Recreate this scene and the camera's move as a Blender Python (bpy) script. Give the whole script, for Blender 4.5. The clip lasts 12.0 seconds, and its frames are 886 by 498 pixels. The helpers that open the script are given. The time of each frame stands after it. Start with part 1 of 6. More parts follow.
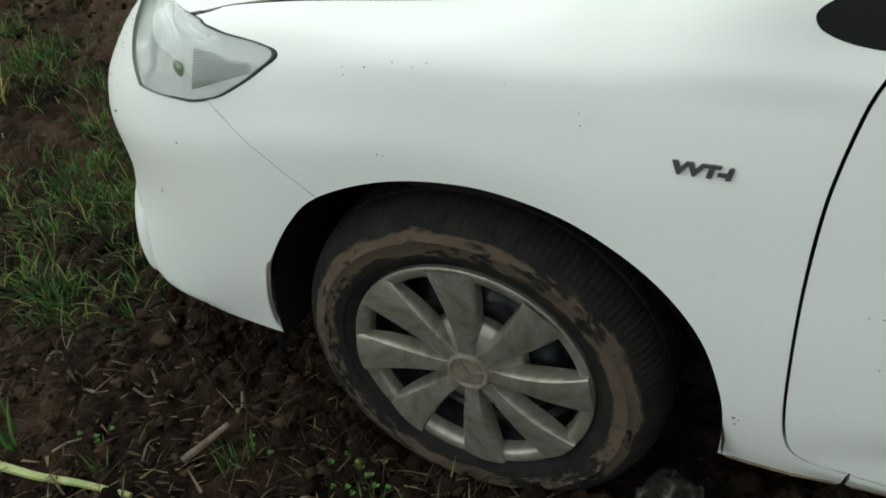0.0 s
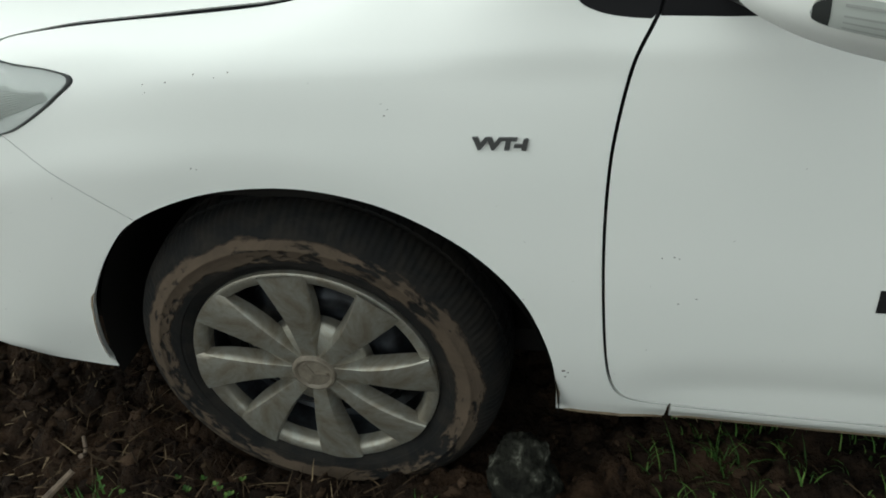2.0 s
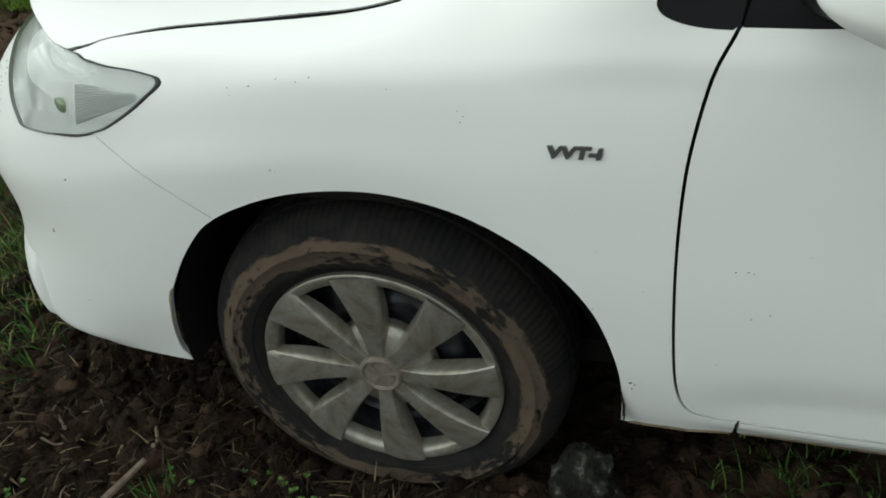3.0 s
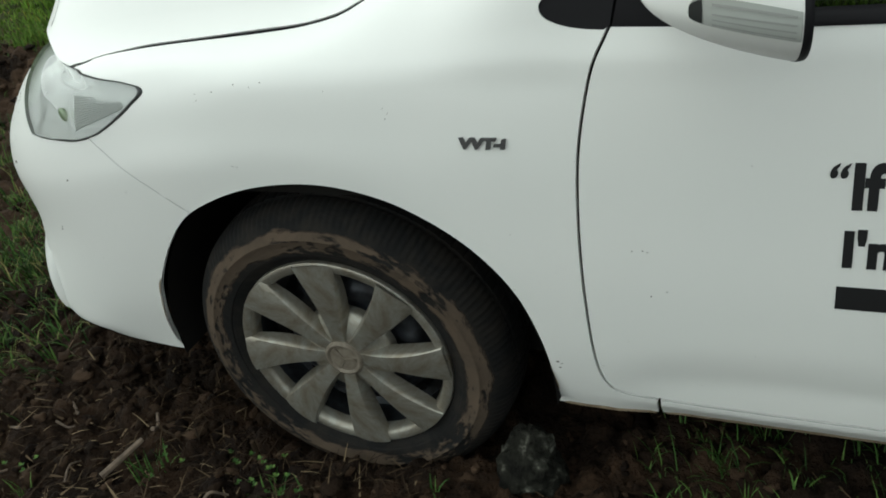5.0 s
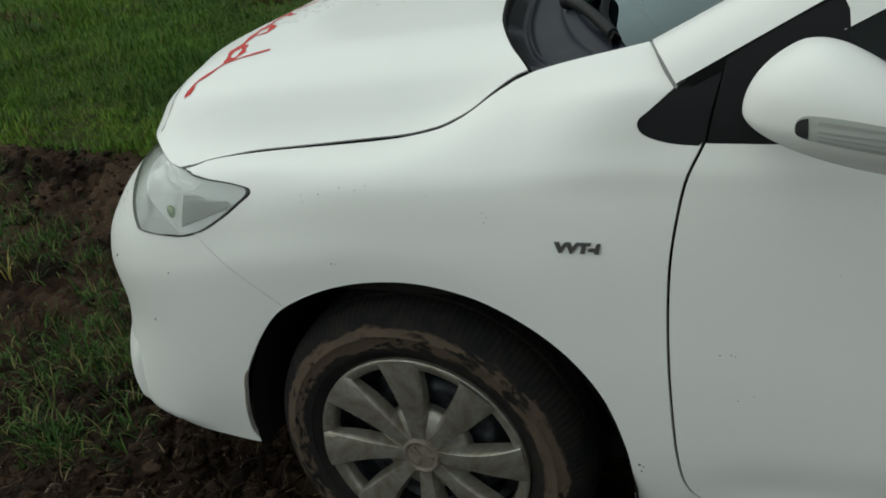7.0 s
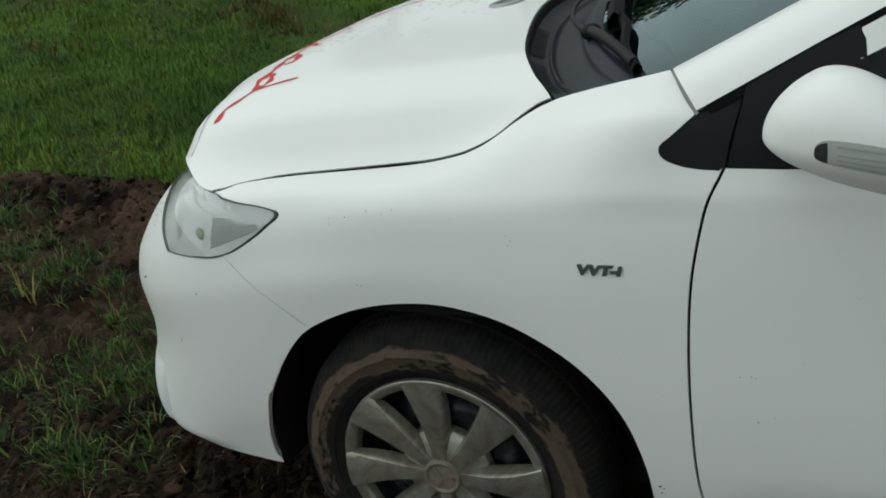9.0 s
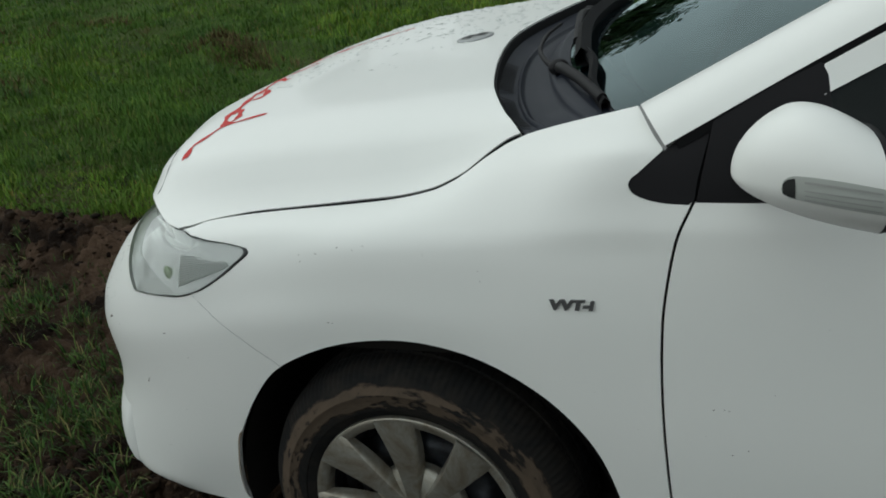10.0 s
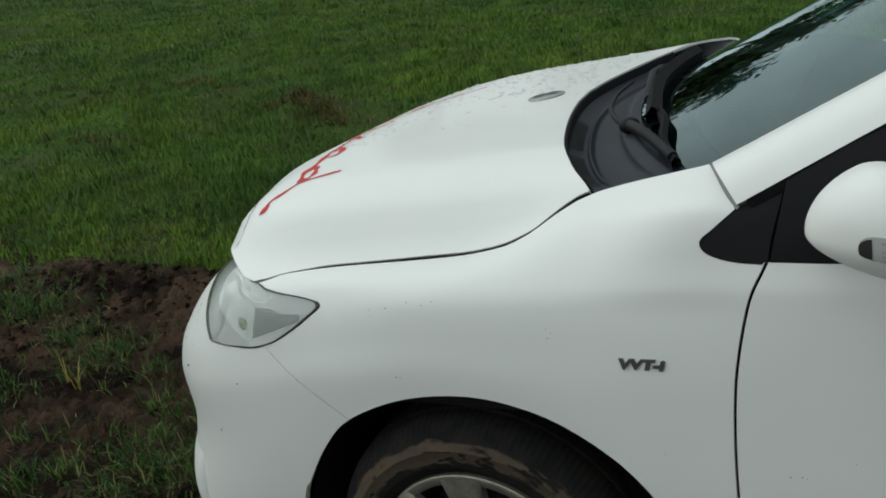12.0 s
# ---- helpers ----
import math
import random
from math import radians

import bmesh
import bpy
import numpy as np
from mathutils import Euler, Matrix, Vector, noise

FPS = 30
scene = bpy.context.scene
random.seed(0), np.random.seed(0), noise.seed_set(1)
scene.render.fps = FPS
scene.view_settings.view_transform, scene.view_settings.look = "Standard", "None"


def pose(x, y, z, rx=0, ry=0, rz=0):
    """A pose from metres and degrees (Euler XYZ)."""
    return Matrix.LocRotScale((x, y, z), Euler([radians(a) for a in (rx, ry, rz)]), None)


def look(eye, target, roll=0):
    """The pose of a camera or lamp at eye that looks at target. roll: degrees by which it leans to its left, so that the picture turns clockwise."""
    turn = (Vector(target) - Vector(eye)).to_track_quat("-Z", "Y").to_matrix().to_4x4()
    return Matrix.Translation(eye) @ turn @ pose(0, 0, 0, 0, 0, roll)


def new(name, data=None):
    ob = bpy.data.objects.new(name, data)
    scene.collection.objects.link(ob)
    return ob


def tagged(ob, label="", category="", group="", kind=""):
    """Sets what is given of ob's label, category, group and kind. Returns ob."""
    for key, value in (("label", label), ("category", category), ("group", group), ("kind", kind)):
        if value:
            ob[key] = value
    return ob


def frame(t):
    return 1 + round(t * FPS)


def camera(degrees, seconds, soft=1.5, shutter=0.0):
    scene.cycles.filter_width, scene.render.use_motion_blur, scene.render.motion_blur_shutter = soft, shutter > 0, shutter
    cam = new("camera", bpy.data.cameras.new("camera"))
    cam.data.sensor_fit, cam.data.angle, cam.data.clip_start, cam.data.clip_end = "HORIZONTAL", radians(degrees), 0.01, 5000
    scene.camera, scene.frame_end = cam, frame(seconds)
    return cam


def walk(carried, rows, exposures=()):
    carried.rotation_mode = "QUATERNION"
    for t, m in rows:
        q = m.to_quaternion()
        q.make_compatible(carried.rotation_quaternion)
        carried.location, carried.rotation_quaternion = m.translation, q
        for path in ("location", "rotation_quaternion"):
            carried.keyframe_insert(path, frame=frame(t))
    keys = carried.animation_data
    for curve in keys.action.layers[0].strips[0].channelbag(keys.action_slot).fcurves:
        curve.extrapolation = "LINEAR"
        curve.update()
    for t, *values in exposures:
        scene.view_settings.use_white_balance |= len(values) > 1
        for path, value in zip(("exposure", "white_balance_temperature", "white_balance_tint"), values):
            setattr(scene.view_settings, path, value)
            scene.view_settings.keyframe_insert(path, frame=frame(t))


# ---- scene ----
cam = camera(54.8, 12.0, 1.8)

PATH = [
    (0, (0.511, -0.816, 1.262), (-0.342, 0.561, 0.088), -8.2),
    (0.5, (0.517, -0.86, 1.272), (-0.152, 0.647, 0.141), -6.6),
    (1, (0.538, -0.862, 1.268), (-0.024, 0.65, 0.086), -8.0),
    (1.5, (0.544, -0.859, 1.262), (0.042, 0.655, 0.055), -8.3),
    (2, (0.545, -0.86, 1.259), (0.039, 0.667, 0.071), -8.2),
    (2.5, (0.548, -0.859, 1.263), (-0.042, 0.651, 0.091), -9.5),
    (3, (0.539, -0.872, 1.264), (-0.11, 0.627, 0.109), -9.3),
    (3.2, (0.541, -0.874, 1.262), (-0.095, 0.637, 0.116), -9.2),
    (4.8, (0.768, -0.928, 1.248), (0.063, 0.561, 0.115), -11.5),
    (5, (0.771, -0.951, 1.243), (-0.031, 0.548, 0.189), -11.7),
    (5.2, (0.757, -0.973, 1.259), (-0.141, 0.535, 0.3), -12.03),
    (5.5, (0.727, -1.01, 1.269), (-0.224, 0.502, 0.368), -12.3),
    (5.8, (0.709, -1.034, 1.262), (-0.135, 0.553, 0.386), -10.75),
    (6, (0.703, -1.029, 1.267), (-0.048, 0.59, 0.363), -10.1),
    (6.2, (0.7, -1.037, 1.281), (-0.01, 0.592, 0.362), -10.13),
    (6.5, (0.703, -1.024, 1.301), (-0.135, 0.566, 0.423), -11.6),
    (6.8, (0.705, -1.051, 1.281), (-0.202, 0.535, 0.466), -10.28),
    (7, (0.712, -1.053, 1.266), (-0.165, 0.554, 0.462), -9.9),
    (7.2, (0.723, -1.047, 1.277), (-0.11, 0.57, 0.446), -10.6),
    (8.8, (0.71, -1.085, 1.271), (-0.152, 0.544, 0.495), -9.7),
    (9, (0.71, -1.091, 1.269), (-0.197, 0.534, 0.534), -9.7),
    (9.2, (0.717, -1.091, 1.268), (-0.212, 0.54, 0.576), -9.67),
    (9.5, (0.724, -1.082, 1.262), (-0.135, 0.597, 0.597), -9.3),
    (9.8, (0.716, -1.087, 1.269), (-0.095, 0.611, 0.594), -9.47),
    (10, (0.704, -1.084, 1.276), (-0.14, 0.597, 0.595), -9.5),
    (10.2, (0.692, -1.09, 1.288), (-0.247, 0.558, 0.654), -9.77),
    (10.5, (0.686, -1.093, 1.283), (-0.351, 0.508, 0.684), -9.0),
    (10.8, (0.693, -1.096, 1.286), (-0.371, 0.502, 0.727), -8.86),
    (11, (0.696, -1.099, 1.29), (-0.361, 0.514, 0.758), -8.9),
    (11.5, (0.693, -1.098, 1.288), (-0.339, 0.534, 0.768), -9.3),
    (12, (0.713, -1.09, 1.281), (-0.279, 0.563, 0.747), -10.1),
]
walk(cam, [(t, look(eye, target, roll)) for t, eye, target, roll in PATH],
     [(0, 0.45, 6250, -2), (0.5, 0.37, 6250, -2), (1.5, 0.43, 6250, -2), (3.2, 0.45, 6250, -2), (5.0, 0.45, 6250, -2), (5.5, 0.15, 6250, -2), (6.0, -0.12, 6250, -2), (6.5, -0.22, 6250, -2), (7.0, -0.08, 6250, -2), (9.0, 0.02, 6130, 0), (10.0, -0.09, 6130, 0), (12, -0.06, 6130, 0)])

# ---- world and light ----
world = bpy.data.worlds.new("overcast_sky")
scene.world = world
world.use_nodes = True
wn = world.node_tree.nodes
wl = world.node_tree.links
sky = wn.new("ShaderNodeTexSky")
sky.sky_type = "NISHITA"
sky.sun_disc = False
sky.sun_elevation = radians(48)
sky.sun_rotation = radians(-50)
sky.air_density = 1.0
sky.dust_density = 6.0
sky_hsv = wn.new("ShaderNodeHueSaturation")
sky_hsv.inputs["Saturation"].default_value = 0.25
sky_even = wn.new("ShaderNodeGamma")  # cloud evens the sky out
sky_even.inputs["Gamma"].default_value = 0.33
wl.new(sky.outputs[0], sky_even.inputs["Color"])
wl.new(sky_even.outputs[0], sky_hsv.inputs["Color"])
cloud_at, cloud, cloud_mix = wn.new("ShaderNodeTexCoord"), wn.new("ShaderNodeTexNoise"), wn.new("ShaderNodeMix")
cloud.inputs["Scale"].default_value, cloud.inputs["Detail"].default_value, cloud.inputs["Distortion"].default_value = 2.6, 5.0, 0.7
cloud_tone = wn.new("ShaderNodeMapRange")
cloud_tone.inputs["From Min"].default_value, cloud_tone.inputs["From Max"].default_value = 0.30, 0.70
cloud_tone.inputs["To Min"].default_value, cloud_tone.inputs["To Max"].default_value = 0.68, 1.28
cloud_mix.data_type, cloud_mix.blend_type = "RGBA", "MULTIPLY"
cloud_mix.inputs["Factor"].default_value = 1.0
wl.new(cloud_at.outputs["Generated"], cloud.inputs["Vector"])
wl.new(cloud.outputs["Fac"], cloud_tone.inputs["Value"])
wl.new(sky_hsv.outputs[0], cloud_mix.inputs["A"])
wl.new(cloud_tone.outputs[0], cloud_mix.inputs["B"])
wl.new(cloud_mix.outputs["Result"], wn["Background"].inputs["Color"])
wn["Background"].inputs["Strength"].default_value = 0.40

sun_data = bpy.data.lights.new("sun", "SUN")
sun_data.energy = 1.2
sun_data.angle = radians(110)
sun_data.color = (1.0, 0.98, 0.94)
sun = new("sun", sun_data)
sun.matrix_world = look((-10, -7, 7.5), (0, 0, 0))


# ---- materials ----
def material(name, color, rough=0.5, metal=0.0, coat=0.0, spec=0.5):
    m = bpy.data.materials.new(name)
    m.use_nodes = True
    b = m.node_tree.nodes["Principled BSDF"]
    b.inputs["Base Color"].default_value = (*color, 1)
    b.inputs["Roughness"].default_value = rough
    b.inputs["Metallic"].default_value = metal
    b.inputs["Coat Weight"].default_value = coat
    b.inputs["Coat Roughness"].default_value = 0.05
    b.inputs["Specular IOR Level"].default_value = spec
    return m


def add_noise(m, scale, stops, detail=6.0, target="Base Color", distort=0.0, rough=0.55, coords="Object"):
    """A noise texture through a colour ramp into one input of the material."""
    n, l = m.node_tree.nodes, m.node_tree.links
    tc = n.new("ShaderNodeTexCoord")
    tex = n.new("ShaderNodeTexNoise")
    tex.inputs["Scale"].default_value = scale
    tex.inputs["Detail"].default_value = detail
    tex.inputs["Roughness"].default_value = rough
    tex.inputs["Distortion"].default_value = distort
    l.new(tc.outputs[coords], tex.inputs["Vector"])
    ramp = n.new("ShaderNodeValToRGB")
    while len(ramp.color_ramp.elements) < len(stops):
        ramp.color_ramp.elements.new(0.5)
    for e, (p, c) in zip(ramp.color_ramp.elements, stops):
        e.position = p
        e.color = (*c, 1) if isinstance(c, tuple) else (c, c, c, 1)
    l.new(tex.outputs["Fac"], ramp.inputs["Fac"])
    if target:
        l.new(ramp.outputs["Color"], n["Principled BSDF"].inputs[target])
    return ramp


def add_bump(m, scale, strength, distance=0.01, detail=8.0, coords="Object"):
    n, l = m.node_tree.nodes, m.node_tree.links
    tc = n.new("ShaderNodeTexCoord")
    tex = n.new("ShaderNodeTexNoise")
    tex.inputs["Scale"].default_value = scale
    tex.inputs["Detail"].default_value = detail
    l.new(tc.outputs[coords], tex.inputs["Vector"])
    b = n.new("ShaderNodeBump")
    b.inputs["Strength"].default_value = strength
    b.inputs["Distance"].default_value = distance
    l.new(tex.outputs["Fac"], b.inputs["Height"])
    l.new(b.outputs["Normal"], n["Principled BSDF"].inputs["Normal"])
    return b


def mixed(m, factor, color, target="Base Color"):
    """Lay a colour over what the input has now, by a factor socket."""
    n, l = m.node_tree.nodes, m.node_tree.links
    mix = n.new("ShaderNodeMix")
    mix.data_type = "RGBA"
    sock = n["Principled BSDF"].inputs[target]
    if sock.links:
        l.new(sock.links[0].from_socket, mix.inputs["A"])
    else:
        v = sock.default_value
        mix.inputs["A"].default_value = tuple(v) if hasattr(v, "__len__") else (v, v, v, 1)
    mix.inputs["B"].default_value = (*color, 1)
    l.new(factor, mix.inputs["Factor"])
    l.new(mix.outputs["Result"], sock)
    return mix


paint = material("white_paint", (0.80, 0.80, 0.77), 0.40, 0.0, 0.22)
add_noise(paint, 2.3, [(0.3, (0.79, 0.80, 0.77)), (0.7, (0.82, 0.82, 0.79))])
black_plastic = material("black_plastic", (0.0125, 0.012, 0.0135), 0.55, spec=0.12)
add_bump(black_plastic, 400, 0.15, 0.001)
cowl_plastic = material("grey_black_plastic", (0.010, 0.013, 0.022), 0.5, spec=0.18)
add_bump(cowl_plastic, 500, 0.2, 0.001)
liner = material("wheel_well_black", (0.014, 0.013, 0.012), 0.95, spec=0.06)
# black for rubber parts and for shade painted into the hood gap
gap_dark = material("rubber_and_gap_shade", (0.012, 0.012, 0.013), 0.75, spec=0.1)
chrome = material("chrome", (0.75, 0.75, 0.75), 0.12, 1.0)
badge_metal = material("badge_metal", (0.14, 0.14, 0.14), 0.3, 0.6)
silver = material("hubcap_silver", (0.35, 0.342, 0.30), 0.38, 0.62)
dirt = add_noise(silver, 13.0, [(0.38, 0.0), (0.68, 1.0)], 12.0, None, 1.6, 0.72)
mixed(silver, dirt.outputs["Color"], (0.20, 0.165, 0.12))
steel = material("dark_steel", (0.06, 0.065, 0.075), 0.40, 0.5)
add_noise(steel, 22, [(0.35, (0.018, 0.018, 0.020)), (0.65, (0.070, 0.077, 0.090))])


def thin_glass(name, tint, rough=0.0, ior=1.5, frost=0.0):
    """A thin pane: it lets light straight through, tinted, and mirrors by Fresnel."""
    m = bpy.data.materials.new(name)
    m.use_nodes = True
    n, l = m.node_tree.nodes, m.node_tree.links
    n.remove(n["Principled BSDF"])
    clear, gloss, mix, fres = n.new("ShaderNodeBsdfTransparent"), n.new("ShaderNodeBsdfGlossy"), n.new("ShaderNodeMixShader"), n.new("ShaderNodeFresnel")
    clear.inputs["Color"].default_value = (*tint, 1)
    gloss.inputs["Roughness"].default_value = rough
    fres.inputs["IOR"].default_value = ior
    l.new(fres.outputs[0], mix.inputs[0])
    l.new(clear.outputs[0], mix.inputs[1])
    l.new(gloss.outputs[0], mix.inputs[2])
    out = mix
    if frost:
        diff, mix2 = n.new("ShaderNodeBsdfDiffuse"), n.new("ShaderNodeMixShader")
        tc, tex, ramp = n.new("ShaderNodeTexCoord"), n.new("ShaderNodeTexNoise"), n.new("ShaderNodeMapRange")
        tex.inputs["Scale"].default_value = 30
        tex.inputs["Detail"].default_value = 6
        l.new(tc.outputs["Object"], tex.inputs["Vector"])
        ramp.inputs["From Min"].default_value, ramp.inputs["From Max"].default_value = 0.3, 0.8
        ramp.inputs["To Max"].default_value = frost * 2
        l.new(tex.outputs["Fac"], ramp.inputs["Value"])
        diff.inputs["Color"].default_value = (0.6, 0.62, 0.6, 1)
        l.new(ramp.outputs[0], mix2.inputs[0])
        l.new(mix.outputs[0], mix2.inputs[1])
        l.new(diff.outputs[0], mix2.inputs[2])
        out = mix2
    l.new(out.outputs[0], n["Material Output"].inputs["Surface"])
    return m


lens_glass = thin_glass("lamp_lens", (0.95, 0.97, 0.96), 0.02, 1.6, 0.015)
tinted = thin_glass("windscreen_glass", (0.38, 0.58, 0.58), 0.0, 1.70)
tinted.node_tree.nodes["Glossy BSDF"].inputs["Color"].default_value = (0.80, 0.97, 1.0, 1)  # blue-green painted into the reflections, standing in for a bluer sky
side_glass = thin_glass("side_glass", (0.22, 0.23, 0.23), 0.01, 1.25)
reflector = material("lamp_reflector", (0.92, 0.93, 0.92), 0.15, 0.62)
flute_metal = material("lamp_flutes", (0.50, 0.52, 0.50), 0.30, 0.75)
seal_grey = material("lamp_seal", (0.055, 0.056, 0.057), 0.45, spec=0.3)
lens_edge = material("lens_edge", (0.30, 0.31, 0.30), 0.3, 0.2)
seam_grey = material("seam_grey", (0.24, 0.24, 0.235), 0.6)
# colour of a painted reflection: grass mirrored in the headlight
mirrored_green = material("mirrored_grass", (0.26, 0.33, 0.20), 0.2, 0.5)
lamp_dark = material("lamp_end", (0.035, 0.037, 0.036), 0.25)
red_paint = material("red_paint", (0.50, 0.022, 0.018), 0.6, spec=0.2)
ink = material("black_vinyl", (0.012, 0.012, 0.013), 0.5)
badge_grey = material("badge_grey", (0.30, 0.31, 0.31), 0.35, 0.6)
reflector_grey = material("side_lamp", (0.50, 0.52, 0.49), 0.18, 0.15, 0.6)
rib_bright = material("lamp_rib", (0.66, 0.68, 0.65), 0.15, 0.5, 0.5)
water = material("rain_water", (0.95, 0.97, 0.97), 0.03)
water.node_tree.nodes["Principled BSDF"].inputs["Transmission Weight"].default_value = 0.9
water.node_tree.nodes["Principled BSDF"].inputs["IOR"].default_value = 1.33
fleck_mud = material("fleck_mud", (0.09, 0.07, 0.055), 0.8)
dry_mud = material("dry_mud", (0.20, 0.15, 0.095), 0.9)
add_noise(dry_mud, 40, [(0.3, (0.13, 0.095, 0.06)), (0.7, (0.26, 0.20, 0.13))])
interior = material("dark_interior", (0.045, 0.048, 0.05), 0.8)

mud = material("mud", (0.05, 0.032, 0.02), 0.9, spec=0.12)
add_noise(mud, 5.0, [(0.30, (0.005, 0.003, 0.002)), (0.47, (0.013, 0.008, 0.005)), (0.60, (0.036, 0.021, 0.012)), (0.78, (0.10, 0.062, 0.038))], 12.0, rough=0.72)
turf = add_noise(mud, 1.7, [(0.40, 1.0), (0.60, 0.55)], 6.0, None)
add_bump(mud, 70, 1.0, 0.02, 12.0)


def turf_soil(m, ramp):
    """Dark green-brown soil under the field's grass, beyond the churned bank."""
    n, l = m.node_tree.nodes, m.node_tree.links
    tc = n.new("ShaderNodeTexCoord")
    sep = n.new("ShaderNodeSeparateXYZ")
    l.new(tc.outputs["Object"], sep.inputs[0])
    edge = n.new("ShaderNodeMapRange")
    edge.inputs["From Min"].default_value = 1.55
    edge.inputs["From Max"].default_value = 2.3
    l.new(sep.outputs["Y"], edge.inputs["Value"])
    mul = n.new("ShaderNodeMath")
    mul.operation = "MULTIPLY"
    l.new(edge.outputs[0], mul.inputs[0])
    l.new(ramp.outputs["Color"], mul.inputs[1])
    mix = mixed(m, mul.outputs[0], (0.026, 0.070, 0.008))
    weave = add_noise(m, 45.0, [(0.35, (0.030, 0.052, 0.009)), (0.5, (0.048, 0.098, 0.012)), (0.68, (0.078, 0.135, 0.018))], 6.0, None)
    l.new(weave.outputs["Color"], mix.inputs["B"])


def paler_soil(m):
    """Paler brown patches over the mud, stronger towards -x, out before the car."""
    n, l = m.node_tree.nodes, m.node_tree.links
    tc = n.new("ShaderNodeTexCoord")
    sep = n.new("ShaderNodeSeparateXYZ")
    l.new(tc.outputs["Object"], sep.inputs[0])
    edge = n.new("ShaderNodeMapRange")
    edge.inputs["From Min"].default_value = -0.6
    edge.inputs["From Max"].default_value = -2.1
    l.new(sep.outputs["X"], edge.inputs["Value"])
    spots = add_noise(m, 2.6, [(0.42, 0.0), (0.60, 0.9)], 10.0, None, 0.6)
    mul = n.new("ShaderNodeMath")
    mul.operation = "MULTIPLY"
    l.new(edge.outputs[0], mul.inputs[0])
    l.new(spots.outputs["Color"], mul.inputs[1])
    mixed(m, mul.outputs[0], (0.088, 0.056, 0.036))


paler_soil(mud)
turf_soil(mud, turf)


# ---- building helpers ----
def part(name, bm, mat, parent, label=""):
    me = bpy.data.meshes.new(name)
    bm.to_mesh(me)
    bm.free()
    if mat:
        me.materials.append(mat)
    ob = new(name, me)
    ob.parent = parent
    return tagged(ob, label)


def smooth(bm, angle=40):
    for f in bm.faces:
        f.smooth = True
    for e in bm.edges:
        if len(e.link_faces) == 2 and e.calc_face_angle(0) > radians(angle):
            e.smooth = False
    return bm


def spline(pts, n=8, closed=False):
    """A dense Catmull-Rom line through the points."""
    p = [np.array(q, float) for q in pts]
    m = len(p)
    out = []
    for i in range(m if closed else m - 1):
        a = p[(i - 1) % m] if closed or i else 2 * p[0] - p[1]
        b, c = p[i], p[(i + 1) % m]
        d = p[(i + 2) % m] if closed or i + 2 < m else 2 * p[-1] - p[-2]
        for k in range(n):
            t = k / n
            out.append(0.5 * (2 * b + (c - a) * t + (2 * a - 5 * b + 4 * c - d) * t * t + (3 * b - a - 3 * c + d) * t ** 3))
    if not closed:
        out.append(p[-1])
    return out


def slopes(xs, ys):
    """Slopes of a smooth monotone curve at its points."""
    n = len(xs)
    d = [(ys[k + 1] - ys[k]) / (xs[k + 1] - xs[k]) for k in range(n - 1)]
    return [d[0]] + [0 if a * b <= 0 else 2 * a * b / (a + b) for a, b in zip(d, d[1:])] + [d[-1]]


def hermite(xs, ys, ms, x):
    i = 0
    while i < len(xs) - 2 and x > xs[i + 1]:
        i += 1
    h = xs[i + 1] - xs[i]
    t = min(max((x - xs[i]) / h, -0.2), 1.2)
    u = t - 1
    return (1 + 2 * t) * u * u * ys[i] + t * u * u * h * ms[i] + t * t * (3 - 2 * t) * ys[i + 1] + t * t * u * h * ms[i + 1]


def pchip(xs, ys, x):
    """A smooth monotone curve through the points (xs, ys)."""
    return hermite(xs, ys, slopes(xs, ys), x)


# plan outline: straight flank, rounded nose and tail
def plan_point(u):
    k = np.interp(u, PLAN_U, np.arange(len(PLAN_U)))
    i = min(int(k), len(PLAN_U) - 2)
    f = k - i
    return PLAN_P[i] * (1 - f) + PLAN_P[i + 1] * f


def make_plan():
    pts = []
    for a in np.linspace(0, math.pi / 2, 160):
        c, s = math.cos(a), math.sin(a)
        pts.append((-0.20 - 0.730 * c ** (2 / 3.1), 0.88 - 0.88 * s ** (2 / 3.1)))
    for x in np.linspace(-0.15, 2.75, 30):
        pts.append((x, 0.0))
    for a in np.linspace(math.pi / 2, 0, 160)[1:]:
        c, s = math.cos(a), math.sin(a)
        pts.append((2.80 + 0.78 * c ** (2 / 3.4), 0.88 - 0.88 * s ** (2 / 3.4)))
    p = np.array(pts)
    u = np.concatenate([[0], np.cumsum(np.linalg.norm(np.diff(p, axis=0), axis=1))])
    j = np.argmin(np.abs(p[:, 0] - 0.0) + p[:, 1] * 9)
    return u - u[j] + p[j, 0], p


PLAN_U, PLAN_P = make_plan()
U_NOSE, U_TAIL = PLAN_U[0], PLAN_U[-1]

